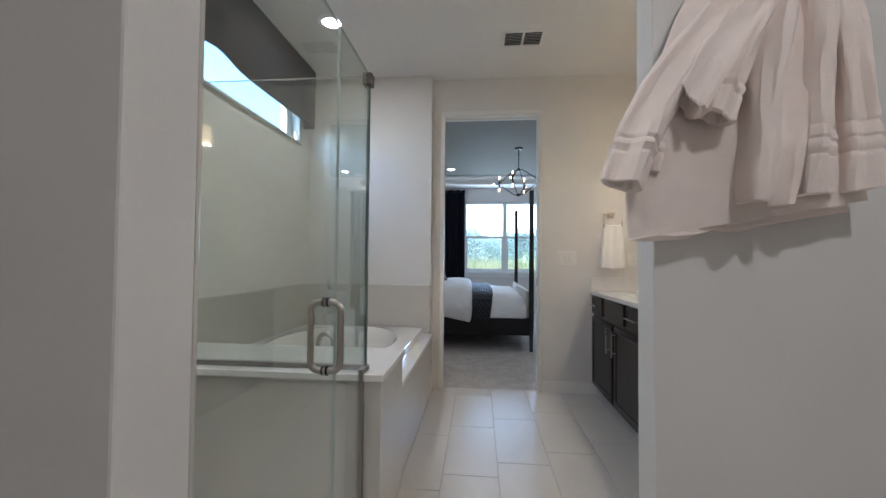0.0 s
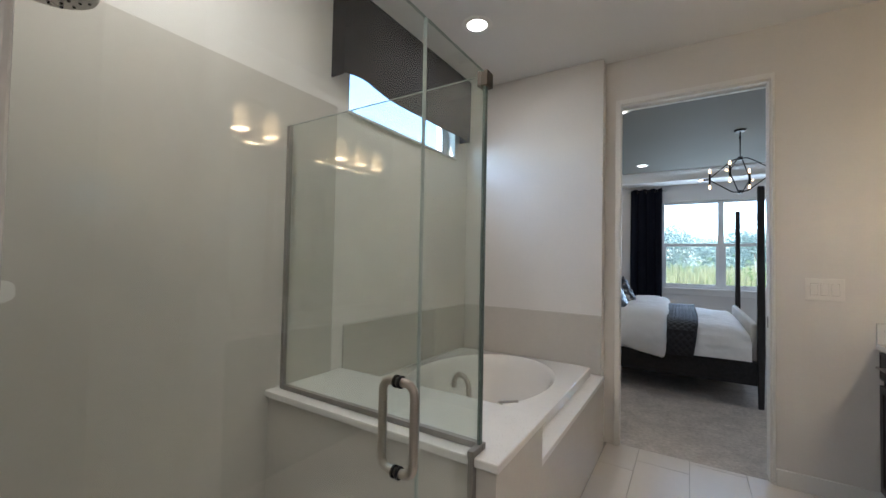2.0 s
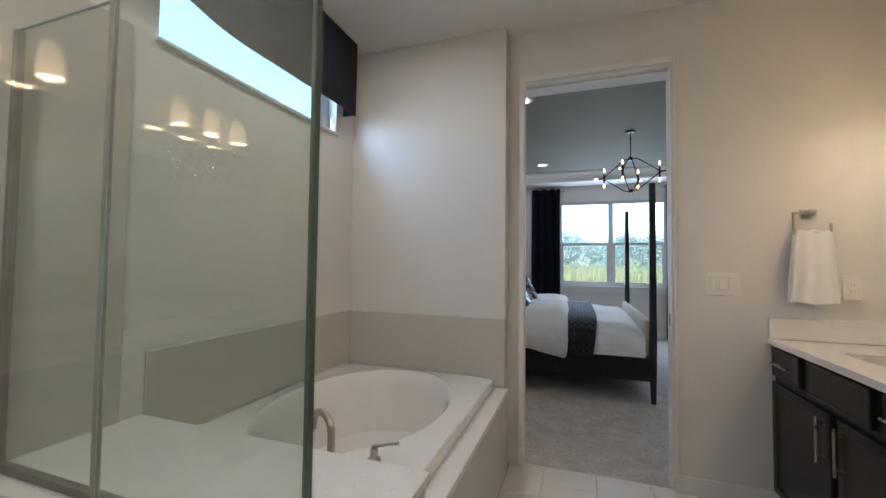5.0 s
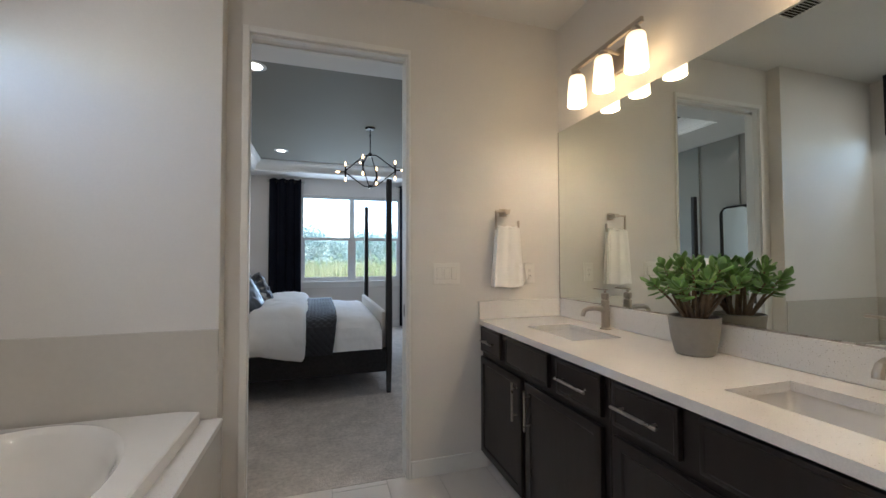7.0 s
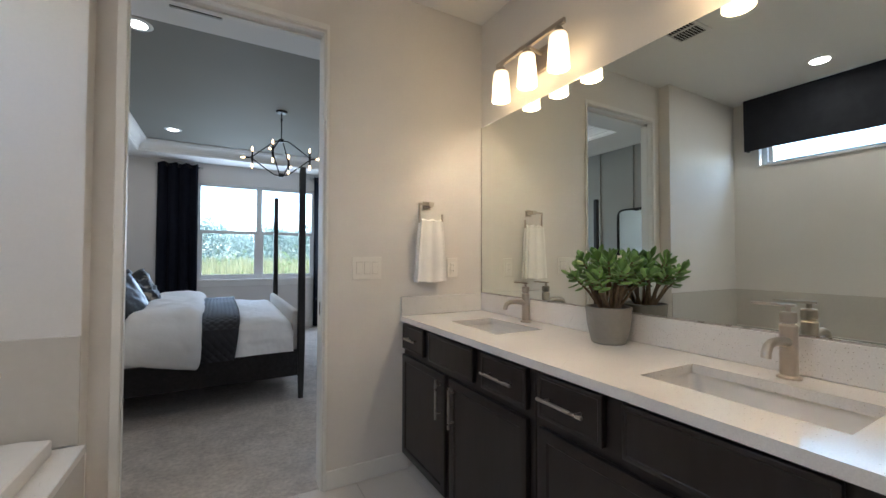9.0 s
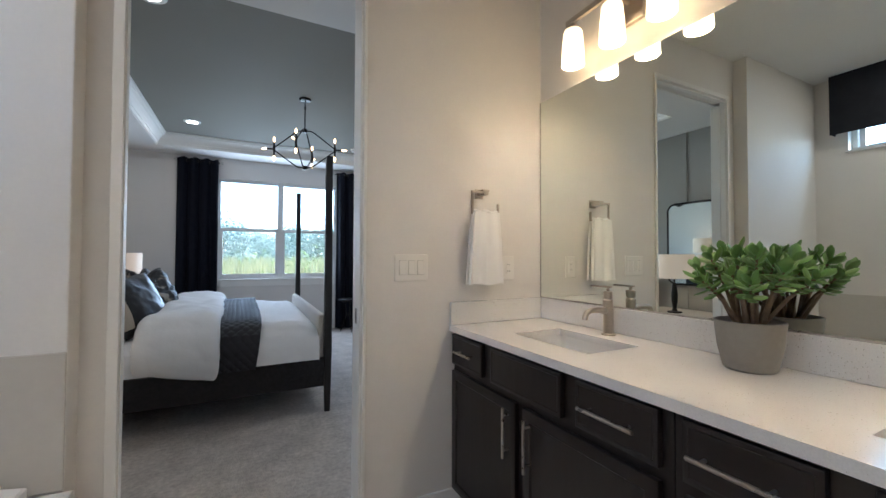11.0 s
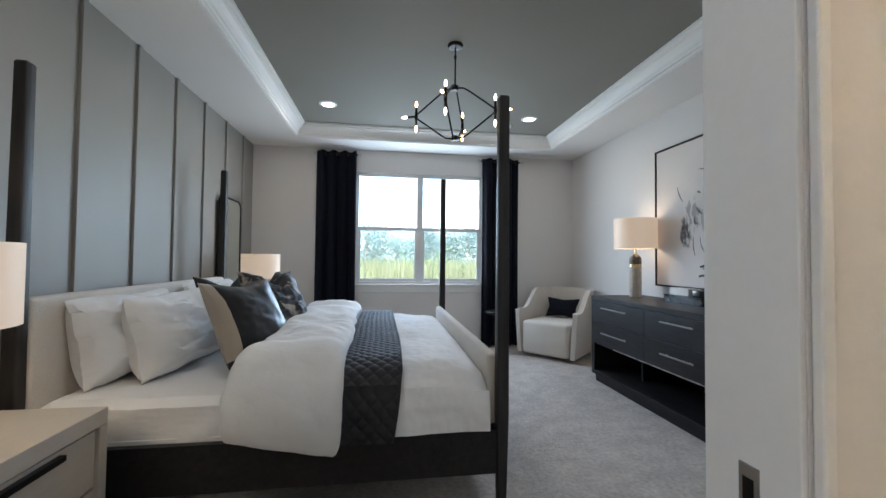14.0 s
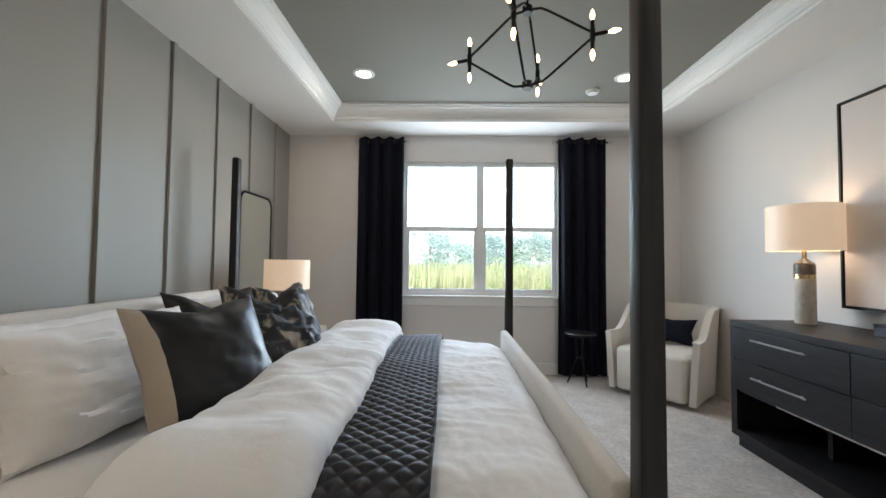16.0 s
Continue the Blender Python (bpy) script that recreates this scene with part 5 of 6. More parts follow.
BRASS = material("polished_brass", (0.75, 0.55, 0.30), 0.22, 1.0, bump=(100, 0.02))
dl = thing("table_lamp", "lit travertine and marble lamp with a cream drum shade", "lamp", (2.735, 7.125, 0.880))
part("lower_column", lathe([(0.0, 0.0), (0.057, 0.0), (0.058, 0.004), (0.058, 0.305), (0.0, 0.305)], 36), TRAV, dl)
part("brass_band", lathe([(0.0, 0.305), (0.0585, 0.305), (0.0585, 0.333), (0.0, 0.333)], 36), BRASS, dl, "polished brass band")
part("upper_column", lathe([(0.0, 0.333), (0.058, 0.333), (0.058, 0.395), (0.052, 0.410), (0.018, 0.440), (0.0, 0.440)], 36), DARK_MARBLE, dl, "dark veined marble cap")
part("neck", lathe([(0.012, 0.438), (0.012, 0.60), (0.0, 0.60)], 16), BRASS, dl)
part("shade", lathe([(0.205, 0.492), (0.205, 0.800), (0.201, 0.800), (0.201, 0.492)], 56), LINEN_SHADE, dl, "lit cream fabric drum shade")
bulb_lamp("dresser_bulb", 2.735, 7.125, 0.880 + 0.66, LAMP_W * 0.8, WARM, 0.04)

MARBLE_BW = material("black_marble", (0.03, 0.03, 0.035), 0.2, grain=(12, 0.4), blot=(5, 0.8), bump=(40, 0.0))
MARBLE_W = material("white_marble", (0.70, 0.69, 0.67), 0.25, grain=(16, 0.05), blot=(6, 0.12), bump=(40, 0.0))
bx = thing("marble_box", "black veined marble box on the dresser", "box")
part("box", box(2.70, 2.86, 6.235, 6.665, 0.880, 0.936, 0.003), MARBLE_BW, bx)
part("lid", box(2.698, 2.862, 6.233, 6.667, 0.937, 0.950, 0.003), MARBLE_BW, bx)
bx = thing("marble_box", "white marble box stacked on the black one", "box")
part("box", box(2.725, 2.845, 6.40, 6.625, 0.9505, 1.010, 0.003), MARBLE_W, bx)
bx = thing("stone_knot", "small black and white stone ornament", "ornament")
part("body", box(2.735, 2.83, 6.29, 6.385, 0.9505, 1.005, 0.012, 3), MARBLE_BW, bx)

vs = thing("glass_vase", "round clear glass vase holding cut magnolia stems", "vase", (2.765, 6.03, 0.880))
prof = [(0.0, 0.004), (0.045, 0.003), (0.075, 0.03), (0.086, 0.075), (0.072, 0.115), (0.045, 0.140), (0.036, 0.158), (0.042, 0.180)]
part("vase_body", lathe(prof, 36), VASE_GLASS, vs)
part("water", lathe([(0.0, 0.008), (0.043, 0.008), (0.070, 0.032), (0.080, 0.070), (0.0, 0.070)], 28), VASE_GLASS, vs)


def leaf_mesh(l, w, bend, thick=0.0012):
    bm = bmesh.new()
    n = 6
    up, lo = [], []
    for i in range(n + 1):
        f = i / n
        hw = w * math.sin(math.pi * min(1, f * 0.96 + 0.02)) ** 0.7 / 2
        z = bend * f * f
        up.append([bm.verts.new((l * f, s * hw, z + 0.12 * w * abs(s) + thick)) for s in (-1, 0, 1)])
        lo.append([bm.verts.new((l * f, s * hw, z + 0.12 * w * abs(s) - thick)) for s in (-1, 0, 1)])
    for i in range(n):
        for k in (0, 1):
            bm.faces.new((up[i][k], up[i][k + 1], up[i + 1][k + 1], up[i + 1][k]))
            bm.faces.new((lo[i][k], lo[i + 1][k], lo[i + 1][k + 1], lo[i][k + 1]))
        bm.faces.new((up[i][0], up[i + 1][0], lo[i + 1][0], lo[i][0]))
        bm.faces.new((up[i][2], lo[i][2], lo[i + 1][2], up[i + 1][2]))
    return bm


rng = random.Random(3)
leafd = mesh_of("leaf", leaf_mesh(0.125, 0.080, -0.028), MAGNOLIA, True)
for k in range(6):
    a = k * 1.05 + 0.3
    top = (0.075 * math.cos(a), 0.110 * math.sin(a), 0.32 + 0.07 * math.sin(k * 2.1))
    pts = [(0.02 * math.cos(a + 3), 0.02 * math.sin(a + 3), 0.012), (0.010 * math.cos(a), 0.012 * math.sin(a), 0.16), (top[0] * 0.7, top[1] * 0.7, 0.24), top]
    st = part("stem", tube(pts, 0.0030, 6), STEM, vs)
    for j in range(5):
        lf = new("leaf", leafd)
        lf.parent = st
        f = 0.55 + 0.45 * j / 4
        base = Vector(pts[2]).lerp(Vector(top), (f - 0.5) * 2)
        lf.matrix_basis = pose(*base, rng.uniform(-25, 25), rng.uniform(-60, -5), math.degrees(a) + rng.uniform(-100, 100)) @ Matrix.Scale(rng.uniform(0.75, 1.2), 4)

# framed abstract painting
INK = bpy.data.materials.new("abstract_ink_canvas")
INK.use_nodes = True
t = INK.node_tree
b = t.nodes["Principled BSDF"]
b.inputs["Roughness"].default_value = 0.7


def node(tree_, kind, **ins):
    n = tree_.nodes.new(kind)
    for k, v in ins.items():
        n.inputs[k].default_value = v
    return n


co = node(t, "ShaderNodeTexCoord")


def cloud(centre, radius, scale, lo, hi, seed):
    """A soft patch of broken ink round a centre on the canvas."""
    mp = node(t, "ShaderNodeMapping", Location=(0, -centre[0] / radius[0], -centre[1] / radius[1]), Scale=(0, 1 / radius[0], 1 / radius[1]))
    gr = node(t, "ShaderNodeTexGradient")
    gr.gradient_type = "SPHERICAL"
    mp2 = node(t, "ShaderNodeMapping", Location=(seed, seed, 0), Scale=(1, 1, 0.6))
    nz = node(t, "ShaderNodeTexNoise", Scale=scale, Detail=6.0, Distortion=1.5)
    ad = node(t, "ShaderNodeMath")
    ad.operation = "MULTIPLY"
    mr = node(t, "ShaderNodeMapRange")
    mr.inputs["From Min"].default_value, mr.inputs["From Max"].default_value = lo, hi
    t.links.new(co.outputs["Object"], mp.inputs[0])
    t.links.new(co.outputs["Object"], mp2.inputs[0])
    t.links.new(mp.outputs[0], gr.inputs[0])
    t.links.new(mp2.outputs[0], nz.inputs["Vector"])
    t.links.new(gr.outputs["Fac"], ad.inputs[0])
    t.links.new(nz.outputs["Fac"], ad.inputs[1])
    t.links.new(ad.outputs[0], mr.inputs["Value"])
    return mr.outputs[0]


last = None
for centre, radius, scale, lo, hi, amount, seed in (
        ((-0.05, 0.02), (0.48, 0.62), 2.6, 0.10, 0.55, 0.26, 1.0), ((-0.16, 0.36), (0.11, 0.14), 11.0, 0.17, 0.44, 0.75, 2.0),
        ((-0.26, 0.29), (0.12, 0.14), 9.0, 0.18, 0.42, 0.62, 3.0), ((-0.20, 0.19), (0.19, 0.26), 9.5, 0.17, 0.46, 0.68, 4.0),
        ((-0.09, 0.09), (0.09, 0.22), 6.5, 0.12, 0.38, 0.62, 5.0), ((0.17, -0.17), (0.13, 0.26), 15.0, 0.20, 0.38, 0.95, 7.0),
        ((-0.29, -0.05), (0.16, 0.26), 4.5, 0.12, 0.50, 0.36, 8.0), ((0.04, -0.02), (0.40, 0.46), 12.0, 0.36, 0.42, 0.55, 9.0)):
    m = node(t, "ShaderNodeMath")
    m.operation, m.inputs[1].default_value = "MULTIPLY", amount
    t.links.new(cloud(centre, radius, scale, lo, hi, seed), m.inputs[0])
    if last is None:
        last = m.outputs[0]
    else:
        x = node(t, "ShaderNodeMath")
        x.operation = "MAXIMUM"
        t.links.new(last, x.inputs[0])
        t.links.new(m.outputs[0], x.inputs[1])
        last = x.outputs[0]
mx = node(t, "ShaderNodeMix")
mx.data_type = "RGBA"
mx.inputs[6].default_value, mx.inputs[7].default_value = (0.66, 0.61, 0.58, 1), (0.045, 0.045, 0.048, 1)
t.links.new(last, mx.inputs[0])
t.links.new(mx.outputs[2], b.inputs["Base Color"])
PYA, PYB, PZA, PZB, PX = 5.905, 7.040, 0.998, 2.358, 2.893
pic = thing("framed_painting", "large abstract ink painting in a thin black frame", "painting", (PX, (PYA + PYB) / 2, (PZA + PZB) / 2))
hw_, hh = (PYB - PYA) / 2, (PZB - PZA) / 2
part("canvas", box(0.010, 0.060, -hw_ + 0.018, hw_ - 0.018, -hh + 0.018, hh - 0.018), INK, pic, "off-white canvas with grey ink marks", smooth=False)
INK_LINE = material("grey_ink", (0.10, 0.10, 0.105), 0.7, grain=(60, 0.5), blot=(20, 0.5), bump=(60, 0.0))


def brush_stroke(points, w):
    """A thin brushed mark on the canvas, widest in its middle; points: (y, z) on the canvas."""
    n = 14
    a, b, c = (Vector((0, *p)) for p in points)
    bm = bmesh.new()
    rows = []
    for i in range(n + 1):
        f = i / n
        p = a * (1 - f) ** 2 + b * 2 * f * (1 - f) + c * f * f
        d = ((b - a) * (1 - f) + (c - b) * f).normalized()
        h = w / 2 * math.sin(math.pi * (0.04 + 0.92 * f)) ** 0.8 * (1 + 0.3 * noise.noise(p * 30))
        rows.append([bm.verts.new((x, p.y - d.z * h * k, p.z + d.y * h * k)) for x, k in ((0.0100, -1), (0.0092, 0), (0.0100, 1))])
    for p, q in zip(rows, rows[1:]):
        for k in (0, 1):
            bm.faces.new((p[k], p[k + 1], q[k + 1], q[k]))
    return bm


for pts, w in (([(0.265, 0.27), (0.255, 0.19), (0.195, 0.12)], 0.014), ([(0.045, 0.06), (0.02, 0.01), (-0.03, -0.02)], 0.020), ([(0.055, -0.03), (0.075, -0.09), (0.02, -0.10)], 0.026), ([(0.075, -0.20), (0.085, -0.30), (0.055, -0.39)], 0.013), ([(0.000, -0.20), (0.00, -0.30), (-0.06, -0.37)], 0.010), ([(-0.235, 0.02), (-0.23, -0.08), (-0.235, -0.20)], 0.014), ([(0.015, 0.385), (-0.06, 0.375), (-0.12, 0.36)], 0.010), ([(-0.12, 0.31), (-0.19, 0.27), (-0.27, 0.21)], 0.010), ([(-0.13, 0.03), (-0.14, -0.01), (-0.125, -0.06)], 0.012), ([(0.18, -0.03), (0.20, -0.14), (0.17, -0.24)], 0.040), ([(0.205, -0.12), (0.225, -0.20), (0.20, -0.27)], 0.034), ([(0.03, 0.19), (0.01, 0.185), (-0.01, 0.17)], 0.022)):
    part("ink_stroke", brush_stroke(pts, w), INK_LINE, pic, "grey brushed ink mark")
for q in ((0.0, 0.070, -hw_, -hw_ + 0.016, -hh, hh), (0.0, 0.070, hw_ - 0.016, hw_, -hh, hh), (0.0, 0.070, -hw_ + 0.016, hw_ - 0.016, -hh, -hh + 0.016), (0.0, 0.070, -hw_ + 0.016, hw_ - 0.016, hh - 0.016, hh)):
    part("frame_side", box(*q, 0.002), BLACK_METAL, pic, "black frame")

# ---- armchair and stool ----
ch = thing("armchair", "cream boucle swivel armchair in the corner", "armchair", (2.19, 8.13, 0.0), -49)


def shell(u, v):
    a = -1 + 2 * u
    s = abs(a)
    if s > 0.5:
        f = (1 - s) / 0.5
        x, y = math.copysign(0.345 + 0.02 * (1 - f) ** 2, a), -0.03 + f * 0.50
    else:
        g = s / 0.5 * math.pi / 2
        x, y = math.copysign(0.345 * math.sin(g) ** 0.55, a), 0.47 + 0.25 * math.cos(g) ** 0.7
    rise = max(0.0, min(1.0, (0.86 - s) / 0.34))
    top = 0.600 + 0.020 * (1 - s) + 0.245 * rise * rise * (3 - 2 * rise)
    z = 0.05 + v * (top - 0.05)
    lean = 0.06 * v * v * (1 - s)
    return (x * (0.90 + 0.10 * v), y + lean, z)


part("shell", sheet(60, 14, shell, -0.055), BOUCLE, ch)
part("seat", box(-0.312, 0.312, -0.045, 0.62, 0.045, 0.465, 0.045, 5), BOUCLE, ch)
part("piping", tube([shell(u / 60, 1.0) for u in range(61)], 0.007, 6), BOUCLE, ch)
part("swivel_base", lathe([(0.0, 0.0), (0.22, 0.0), (0.22, 0.044), (0.0, 0.044)], 28, (0, 0.36, 0)), BLACK_METAL, ch)
lum = new("lumbar_cushion")
lum.matrix_world = ch.matrix_world @ pose(0.0, 0.46, 0.474, -18)
tagged(lum, "black lumbar cushion on the cream armchair", "cushion")
bm = pillow_mesh(0.46, 0.27, 0.12, 8.0, 0.20, 0.006)
bmesh.ops.translate(bm, vec=(0, 0, 0.135), verts=bm.verts[:])
part("cover", bm, NAVY, lum)

st = thing("stool", "small round black side stool before the curtain", "stool", (1.705, 8.62, 0.0))
part("seat", lathe([(0.0, 0.500), (0.13, 0.502), (0.158, 0.515), (0.162, 0.532), (0.150, 0.543), (0.0, 0.545)], 36), BLACK_METAL, st)
for k in range(3):
    a = math.radians(40 + 120 * k)
    part("leg", tube([(0.05 * math.cos(a), 0.05 * math.sin(a), 0.505), (0.035 * math.cos(a), 0.035 * math.sin(a), 0.27), (0.13 * math.cos(a), 0.13 * math.sin(a), 0.0)], 0.009, 8), BLACK_METAL, st)
part("brace_ring", lathe([(0.036, 0.262), (0.042, 0.262), (0.042, 0.278), (0.036, 0.278)], 20), BLACK_METAL, st)

# ---- chandelier and ceiling bits ----
CX, CY = 0.700, 6.395
chd = thing("chandelier", "black metal diamond chandelier with twelve lit bulbs", "chandelier", (CX, CY, TRAY), -22)
zt, zb, zm = -0.340, -0.735, -0.540
part("canopy", lathe([(0.0, -0.022), (0.050, -0.020), (0.062, -0.006), (0.062, 0.0)], 32), BLACK_METAL, chd)
part("stem", tube([(0, 0, -0.02), (0, 0, zt + 0.02)], 0.006, 8), BLACK_METAL, chd)
part("loop", tube([(0.009 * math.cos(a), 0, -0.095 + 0.016 * math.sin(a)) for a in [k * math.tau / 12 for k in range(12)]], 0.003, 6, closed=True), BLACK_METAL, chd)
for z in (zt, zb):
    part("hub", lathe([(0.0, -0.018), (0.026, -0.018), (0.026, 0.018), (0.0, 0.018)], 20, (0, 0, z)), BLACK_METAL, chd)
for k in range(4):
    a = k * math.pi / 2
    c, s = math.cos(a), math.sin(a)
    R = 0.315

    def at(r, z, c=c, s=s):
        return (r * c, r * s, z)
    arm = part("arm", tube([at(0.02, zt), at(0.07, zt - 0.005), at(0.11, zt - 0.03), at(R, zm + 0.012)], 0.0065, 8), BLACK_METAL, chd)
    part("arm", tube([at(0.02, zb), at(0.07, zb + 0.005), at(0.11, zb + 0.03), at(R, zm - 0.012)], 0.0065, 8), BLACK_METAL, chd)
    part("joint", tube([at(R, zm - 0.03), at(R, zm + 0.03)], 0.013, 12), BLACK_METAL, chd)
    for d in ((0, 1), (0, -1), (1, 0)):
        def q(f, d=d):
            return at(R + d[0] * f, zm + d[1] * f)
        part("candle_socket", tube([q(0.012), q(0.072)], 0.0095, 12), BLACK_METAL, chd)
        part("bulb", tube([q(0.072), q(0.078), q(0.092), q(0.104), q(0.118), q(0.128)], [0.005, 0.008, 0.0112, 0.0108, 0.007, 0.002], 12), BULB_ON, chd, "lit filament bulb")
sm = thing("smoke_detector", "white round smoke detector on the ceiling", "smoke detector", (1.65, 8.09, TRAY))
part("body", lathe([(0.0, -0.036), (0.045, -0.034), (0.060, -0.020), (0.062, 0.0)], 32), TRIM_WHITE, sm)
part("vent_ring", lathe([(0.0505, -0.033), (0.052, -0.028), (0.054, -0.030)], 32), GROUT, sm)

# ---- potted jade plant on the worktop ----
PCX, PCY = 1.528, 2.684
pot = thing("potted_plant", "leafy jade plant in a taupe ceramic pot", "plant", (PCX, PCY, 0.900))
part("pot", lathe([(0.0, 0.0), (0.062, 0.0), (0.068, 0.006), (0.082, 0.068), (0.089, 0.134), (0.091, 0.146), (0.085, 0.148), (0.081, 0.124), (0.0, 0.122)], 44), POT_GREY, pot)
part("soil", lathe([(0.0, 0.134), (0.05, 0.132), (0.081, 0.128)], 28), SOIL, pot)
rng = random.Random(11)


def jade_leaf(l, w, th):
    bm = bmesh.new()
    n = 6
    rings = []
    for i in range(n + 1):
        f = i / n
        hw = w / 2 * (0.16 + 0.84 * math.sin(math.pi * min(1.0, 0.10 + 0.62 * f)) ** 1.2) * (1 - max(0.0, f - 0.72) ** 2 * 9.5)
        rings.append([bm.verts.new((l * f, hw * math.cos(a), th * math.sin(a) * (0.4 + 0.6 * math.sin(math.pi * f)) + 0.16 * l * f * f)) for a in [k * math.tau / 6 for k in range(6)]])
    for a, b in zip(rings, rings[1:]):
        for k in range(6):
            bm.faces.new((a[k], a[(k + 1) % 6], b[(k + 1) % 6], b[k]))
    bm.faces.new(rings[0][::-1])
    bm.faces.new(rings[-1])
    return bm


jade = [mesh_of("leaf", jade_leaf(l, w, 0.0035), JADE, True) for l, w in ((0.046, 0.027), (0.037, 0.023), (0.052, 0.030))]
for k in range(19):
    a = k * 2.39996 + 0.5
    reach = 0.172 * math.sqrt((k + 0.5) / 19)
    zt_ = 0.215 + 0.135 * math.sqrt(max(0.0, 1 - (reach / 0.19) ** 2)) + rng.uniform(-0.025, 0.020)
    tip = Vector((reach * math.cos(a), reach * math.sin(a), zt_))
    base = Vector((0.030 * math.cos(a + 0.4), 0.030 * math.sin(a + 0.4), 0.128))
    mid = Vector((base.x * 0.45 + tip.x * 0.50, base.y * 0.45 + tip.y * 0.50, 0.128 + (zt_ - 0.128) * 0.58))
    st_ = part("stem", tube([base, mid, tip], [0.0065, 0.005, 0.003], 7), STEM, pot)
    axis = (tip - mid).normalized().lerp(Vector((0, 0, 1)), 0.35).normalized()
    for j in range(14):
        lf = new("leaf", jade[(j + k) % 3])
        lf.parent = st_
        f = (j // 2) / 6
        p0 = mid.lerp(tip, 0.25 + 0.75 * f)
        spin = (j % 2) * 180 + (j // 2) * 82 + rng.uniform(-25, 25)
        rise = 8 + 50 * f ** 2 + rng.uniform(-16, 16)
        turn = axis.to_track_quat("Z", "X").to_matrix().to_4x4()
        lf.matrix_basis = Matrix.Translation(p0) @ turn @ pose(0, 0, 0, 0, 0, spin) @ pose(0, 0, 0, rng.uniform(-22, 22), -rise, 0) @ Matrix.Scale(rng.uniform(0.75, 1.15), 4)

# ---- bath towels bunched on the partition ----
hook = thing("towel_hook", "brushed nickel hook on the partition wall", "hook", (0.925, YT, 2.145))
part("backplate", box(-0.025, 0.025, -0.010, -0.0005, -0.045, 0.045, 0.004), NICKEL, hook)
part("peg", tube([(0, -0.008, 0.0), (0, -0.05, -0.012), (0, -0.075, 0.012)], 0.009, 10), NICKEL, hook)


def smooth_path(pts, n):
    """n + 1 rows blended along (x, y, z, width, thickness) rows."""
    rows = []
    for i in range(n + 1):
        f = i / n * (len(pts) - 1)
        k = min(int(f), len(pts) - 2)
        f -= k
        p = [pts[max(k - 1, 0)], pts[k], pts[k + 1], pts[min(k + 2, len(pts) - 1)]]
        rows.append([0.5 * (2 * b + (c - a) * f + (2 * a - 5 * b + 4 * c - d) * f * f + (3 * b - a - 3 * c + d) * f ** 3) for a, b, c, d in zip(*p)])
    return rows


def hung_towel(label, pts, seed, bands=(), folds=2.0, hem=(0.0, 0.0), lobe=0.0, hollow=0.022):
    """A bunched towel from the hook down to its hem along (x, y, z, width, thickness) rows.
    bands: heights of woven ribs over the hem; hem: how far its two ends hang; lobe: depth of a crease down its middle; hollow: how deep the open end goes in."""
    th = thing("bath_towel", label, "towel", group="towels on the partition")
    rows = smooth_path(pts, 84)
    n = 44
    bm = bmesh.new()
    rings = []
    total = sum(math.dist(a[:3], b[:3]) for a, b in zip(rows, rows[1:]))
    run = 0.0

    def ring_at(i, scale=1.0, back=0.0):
        x, y, z, w, t = rows[i]
        a, b = rows[max(i - 1, 0)], rows[min(i + 1, len(rows) - 1)]
        d = Vector((b[0] - a[0], 0, b[2] - a[2])).normalized()
        side = Vector((-d.z, 0, d.x))
        left = total - run
        near = math.exp(-((left / 0.09) ** 2))
        ring = []
        for k in range(n):
            q = k * math.tau / n
            c, s = math.copysign(abs(math.cos(q)) ** 0.7, math.cos(q)), math.copysign(abs(math.sin(q)) ** 0.75, math.sin(q))
            swell = 1.0
            for b0 in bands:
                swell -= 0.17 * math.exp(-((left - b0) / 0.006) ** 2)
            if bands:
                swell += 0.10 * math.exp(-((left - (bands[0] + bands[-1]) / 2) / 0.02) ** 2)
            wr = wrinkle(c * 0.35, run * 1.3, s * 0.2, 3.2, seed)
            dep = 0.62 * t * (1 + 0.42 * wr) * swell * scale + (0.26 * t * math.sin(c * folds * 2.2 + seed + 2.5 * run) if s > 0 else 0) * scale
            dep -= lobe * math.exp(-((c - 0.25) / 0.22) ** 2) if s > 0 else 0
            p = Vector((x, y, z)) + side * (c * w / 2 * scale * (1 + 0.5 * (swell - 1)) + 0.006 * wrinkle(run, c, 0, 7, seed + 2))
            p += d * ((hem[0] * (1 - c) / 2 + hem[1] * (1 + c) / 2) * near - back)
            p.y = min(YT - 0.004, p.y - s * dep)
            ring.append(bm.verts.new(p))
        return ring

    for i in range(len(rows)):
        if i:
            run += math.dist(rows[i - 1][:3], rows[i][:3])
        rings.append(ring_at(i))
    last = len(rows) - 1
    rings += [ring_at(last, 0.86, -0.004), ring_at(last, 0.66, 0.0), ring_at(last, 0.52, hollow)]
    for p, q in zip(rings, rings[1:]):
        for k in range(n):
            bm.faces.new((p[k], p[(k + 1) % n], q[(k + 1) % n], q[k]))
    bm.faces.new(rings[0][::-1])
    bm.faces.new(rings[-1])
    part("cloth", bm, TERRY_CREAM, th)
    return th


hung_towel("thick cream terry bath towel folded wide on the hook", [(0.921, 1.368, 2.122, 0.262, 0.050), (0.898, 1.363, 1.945, 0.392, 0.055), (0.846, 1.353, 1.683, 0.523, 0.060), (0.807, 1.348, 1.431, 0.602, 0.060), (0.805, 1.348, 1.277, 0.612, 0.055)], 0.4, folds=4.0, hem=(0.055, -0.055), hollow=0.004)
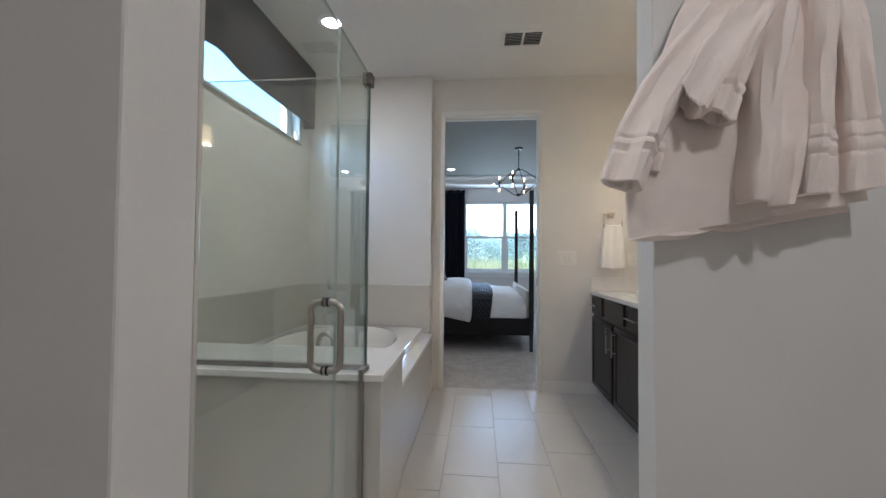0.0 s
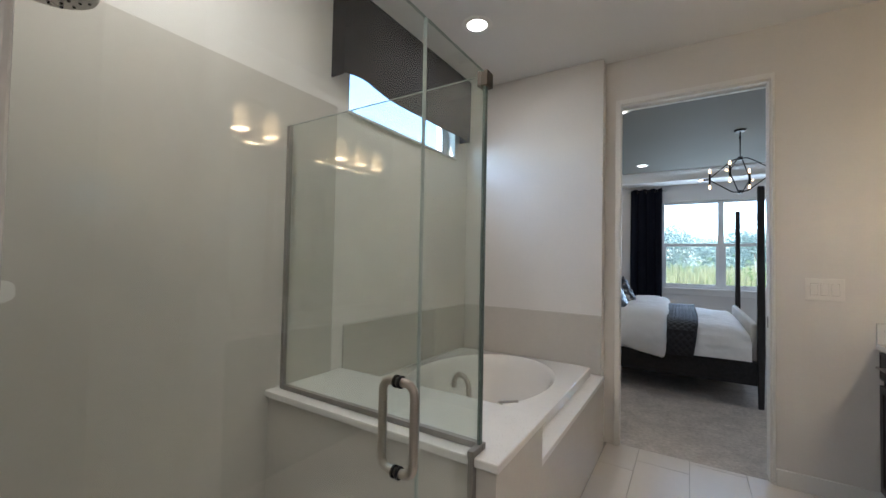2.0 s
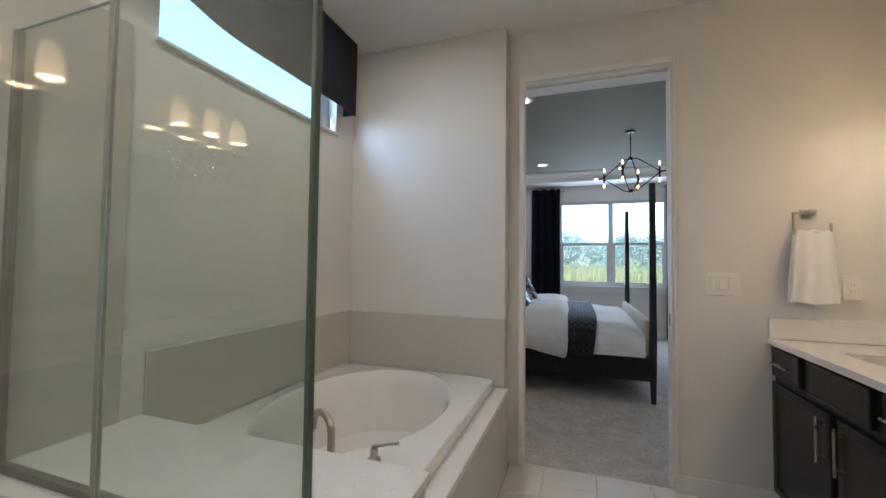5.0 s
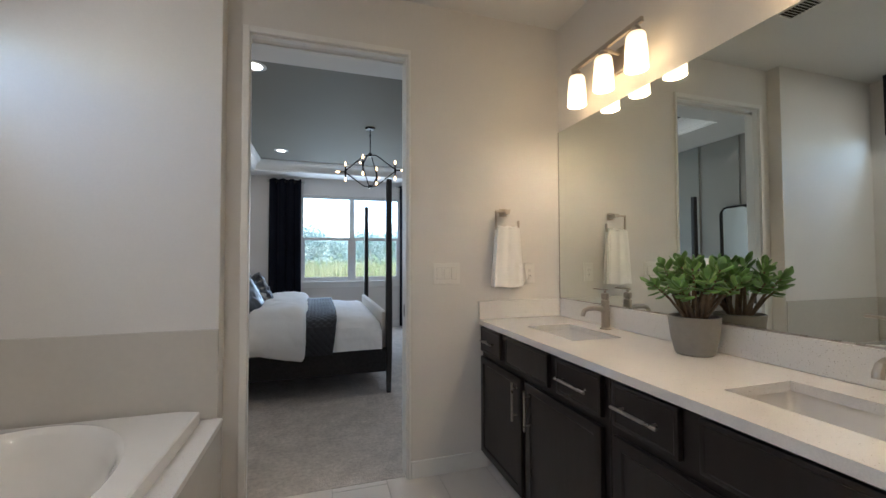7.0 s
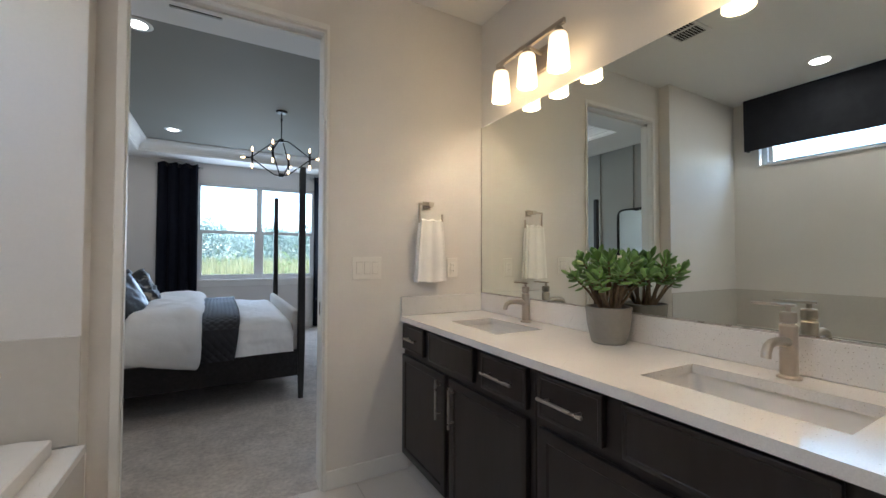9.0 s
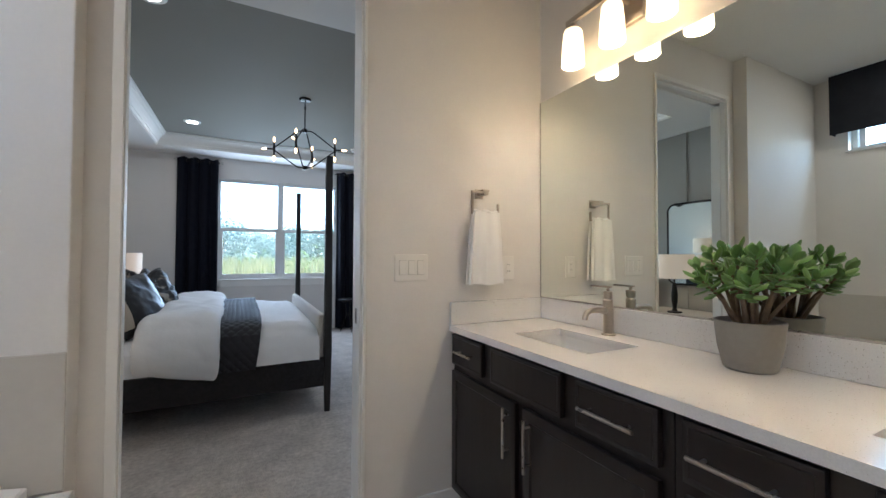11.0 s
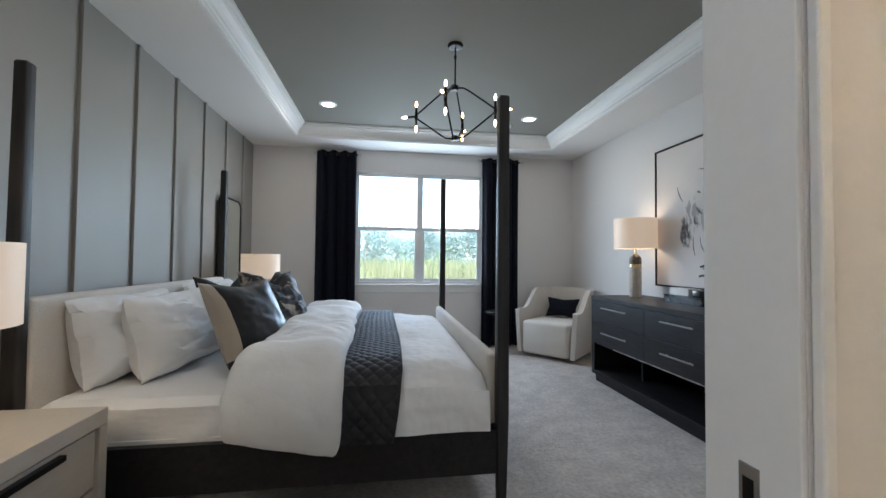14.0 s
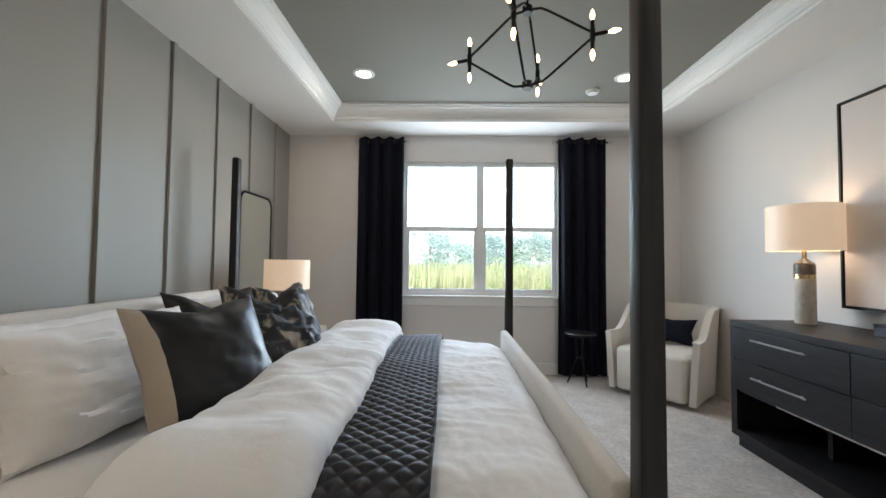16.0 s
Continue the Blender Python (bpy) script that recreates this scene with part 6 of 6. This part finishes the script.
hung_towel("cream terry bath towel hung behind the wide one", [(0.940, 1.385, 2.085, 0.234, 0.020), (0.926, 1.383, 1.665, 0.336, 0.020), (0.912, 1.381, 1.265, 0.355, 0.020)], 6.4, folds=3.0, hem=(0.020, -0.045), hollow=0.002)
hung_towel("cream terry bath towel rolled into a thick fold", [(0.917, 1.323, 2.132, 0.093, 0.060), (0.889, 1.308, 1.898, 0.131, 0.080), (0.851, 1.298, 1.618, 0.154, 0.090), (0.828, 1.293, 1.413, 0.140, 0.090), (0.817, 1.295, 1.314, 0.117, 0.085)], 2.2, folds=1.2, lobe=0.022, hollow=0.010)
hung_towel("cream terry hand towel hanging off the wall end", [(0.903, 1.323, 2.113, 0.084, 0.050), (0.758, 1.318, 1.865, 0.089, 0.060), (0.618, 1.313, 1.683, 0.112, 0.075), (0.524, 1.308, 1.520, 0.114, 0.085), (0.470, 1.303, 1.370, 0.105, 0.080)], 5.0, (0.085, 0.115), 1.6, (0.0, 0.0))
hung_towel("narrow cream terry towel edge between two folds", [(0.893, 1.343, 2.085, 0.047, 0.030), (0.702, 1.335, 1.777, 0.047, 0.040), (0.594, 1.328, 1.590, 0.045, 0.045), (0.548, 1.323, 1.408, 0.041, 0.045)], 3.3, (0.05, 0.08), 1.0)
hung_towel("cream terry washcloth folded over the bath towel", [(0.912, 1.293, 2.104, 0.075, 0.050), (0.795, 1.278, 1.851, 0.079, 0.060), (0.692, 1.268, 1.697, 0.089, 0.065), (0.618, 1.261, 1.571, 0.086, 0.060)], 4.0, (), 1.3, (-0.025, 0.02))
hung_towel("cream terry washcloth with a ribbed hem", [(0.921, 1.303, 2.104, 0.065, 0.050), (0.832, 1.285, 1.851, 0.056, 0.055), (0.744, 1.275, 1.665, 0.070, 0.060), (0.693, 1.269, 1.534, 0.086, 0.058)], 1.7, (0.07, 0.10), 1.3, (0.0, 0.0))
hung_towel("cream terry hand towel with a ribbed hem on the hook", [(0.940, 1.313, 2.132, 0.065, 0.050), (0.949, 1.298, 1.833, 0.079, 0.060), (0.945, 1.293, 1.590, 0.079, 0.062), (0.938, 1.293, 1.431, 0.093, 0.060), (0.934, 1.295, 1.333, 0.101, 0.055)], 1.0, (0.10, 0.135, 0.175), 1.0, (0.0, -0.012))
hung_towel("cream terry hand towel with a ribbed hem on the hook", [(0.968, 1.323, 2.132, 0.075, 0.050), (1.019, 1.308, 1.833, 0.093, 0.060), (1.043, 1.303, 1.590, 0.084, 0.060), (1.054, 1.303, 1.441, 0.097, 0.058), (1.058, 1.305, 1.347, 0.103, 0.052)], 3.0, (0.10, 0.135, 0.175), 1.0, (0.0, -0.012))

# ---- floor tiles ----
TW, TL = 0.3025, 0.622
tile_cache = {}


def tile_mesh(w, l):
    key = (round(w, 3), round(l, 3))
    if key not in tile_cache:
        tile_cache[key] = mesh_of("floor_tile", box(0, w, 0, l, -0.006, 0.0, 0.0012, 1), TILE_FLOOR)
    return tile_cache[key]


for k in range(-1, 6):
    x0, x1 = -0.103 + TW * k, -0.103 + TW * (k + 1)
    off = 2.36 + 0.155 * k
    x0, x1 = max(x0, -0.3175), min(x1, XR)
    j0 = math.floor((BACK - off) / TL)
    for j in range(j0, 6):
        y0, y1 = max(off + TL * j, BACK), min(off + TL * (j + 1), YD + 0.033)
        if y1 - y0 < 0.02 or x1 - x0 < 0.02:
            continue
        ob = new("floor_tile", tile_mesh(x1 - x0 - 0.003, y1 - y0 - 0.003))
        ob.location = (x0 + 0.0015, y0 + 0.0015, 0.0)
        ob.parent = bath_floor
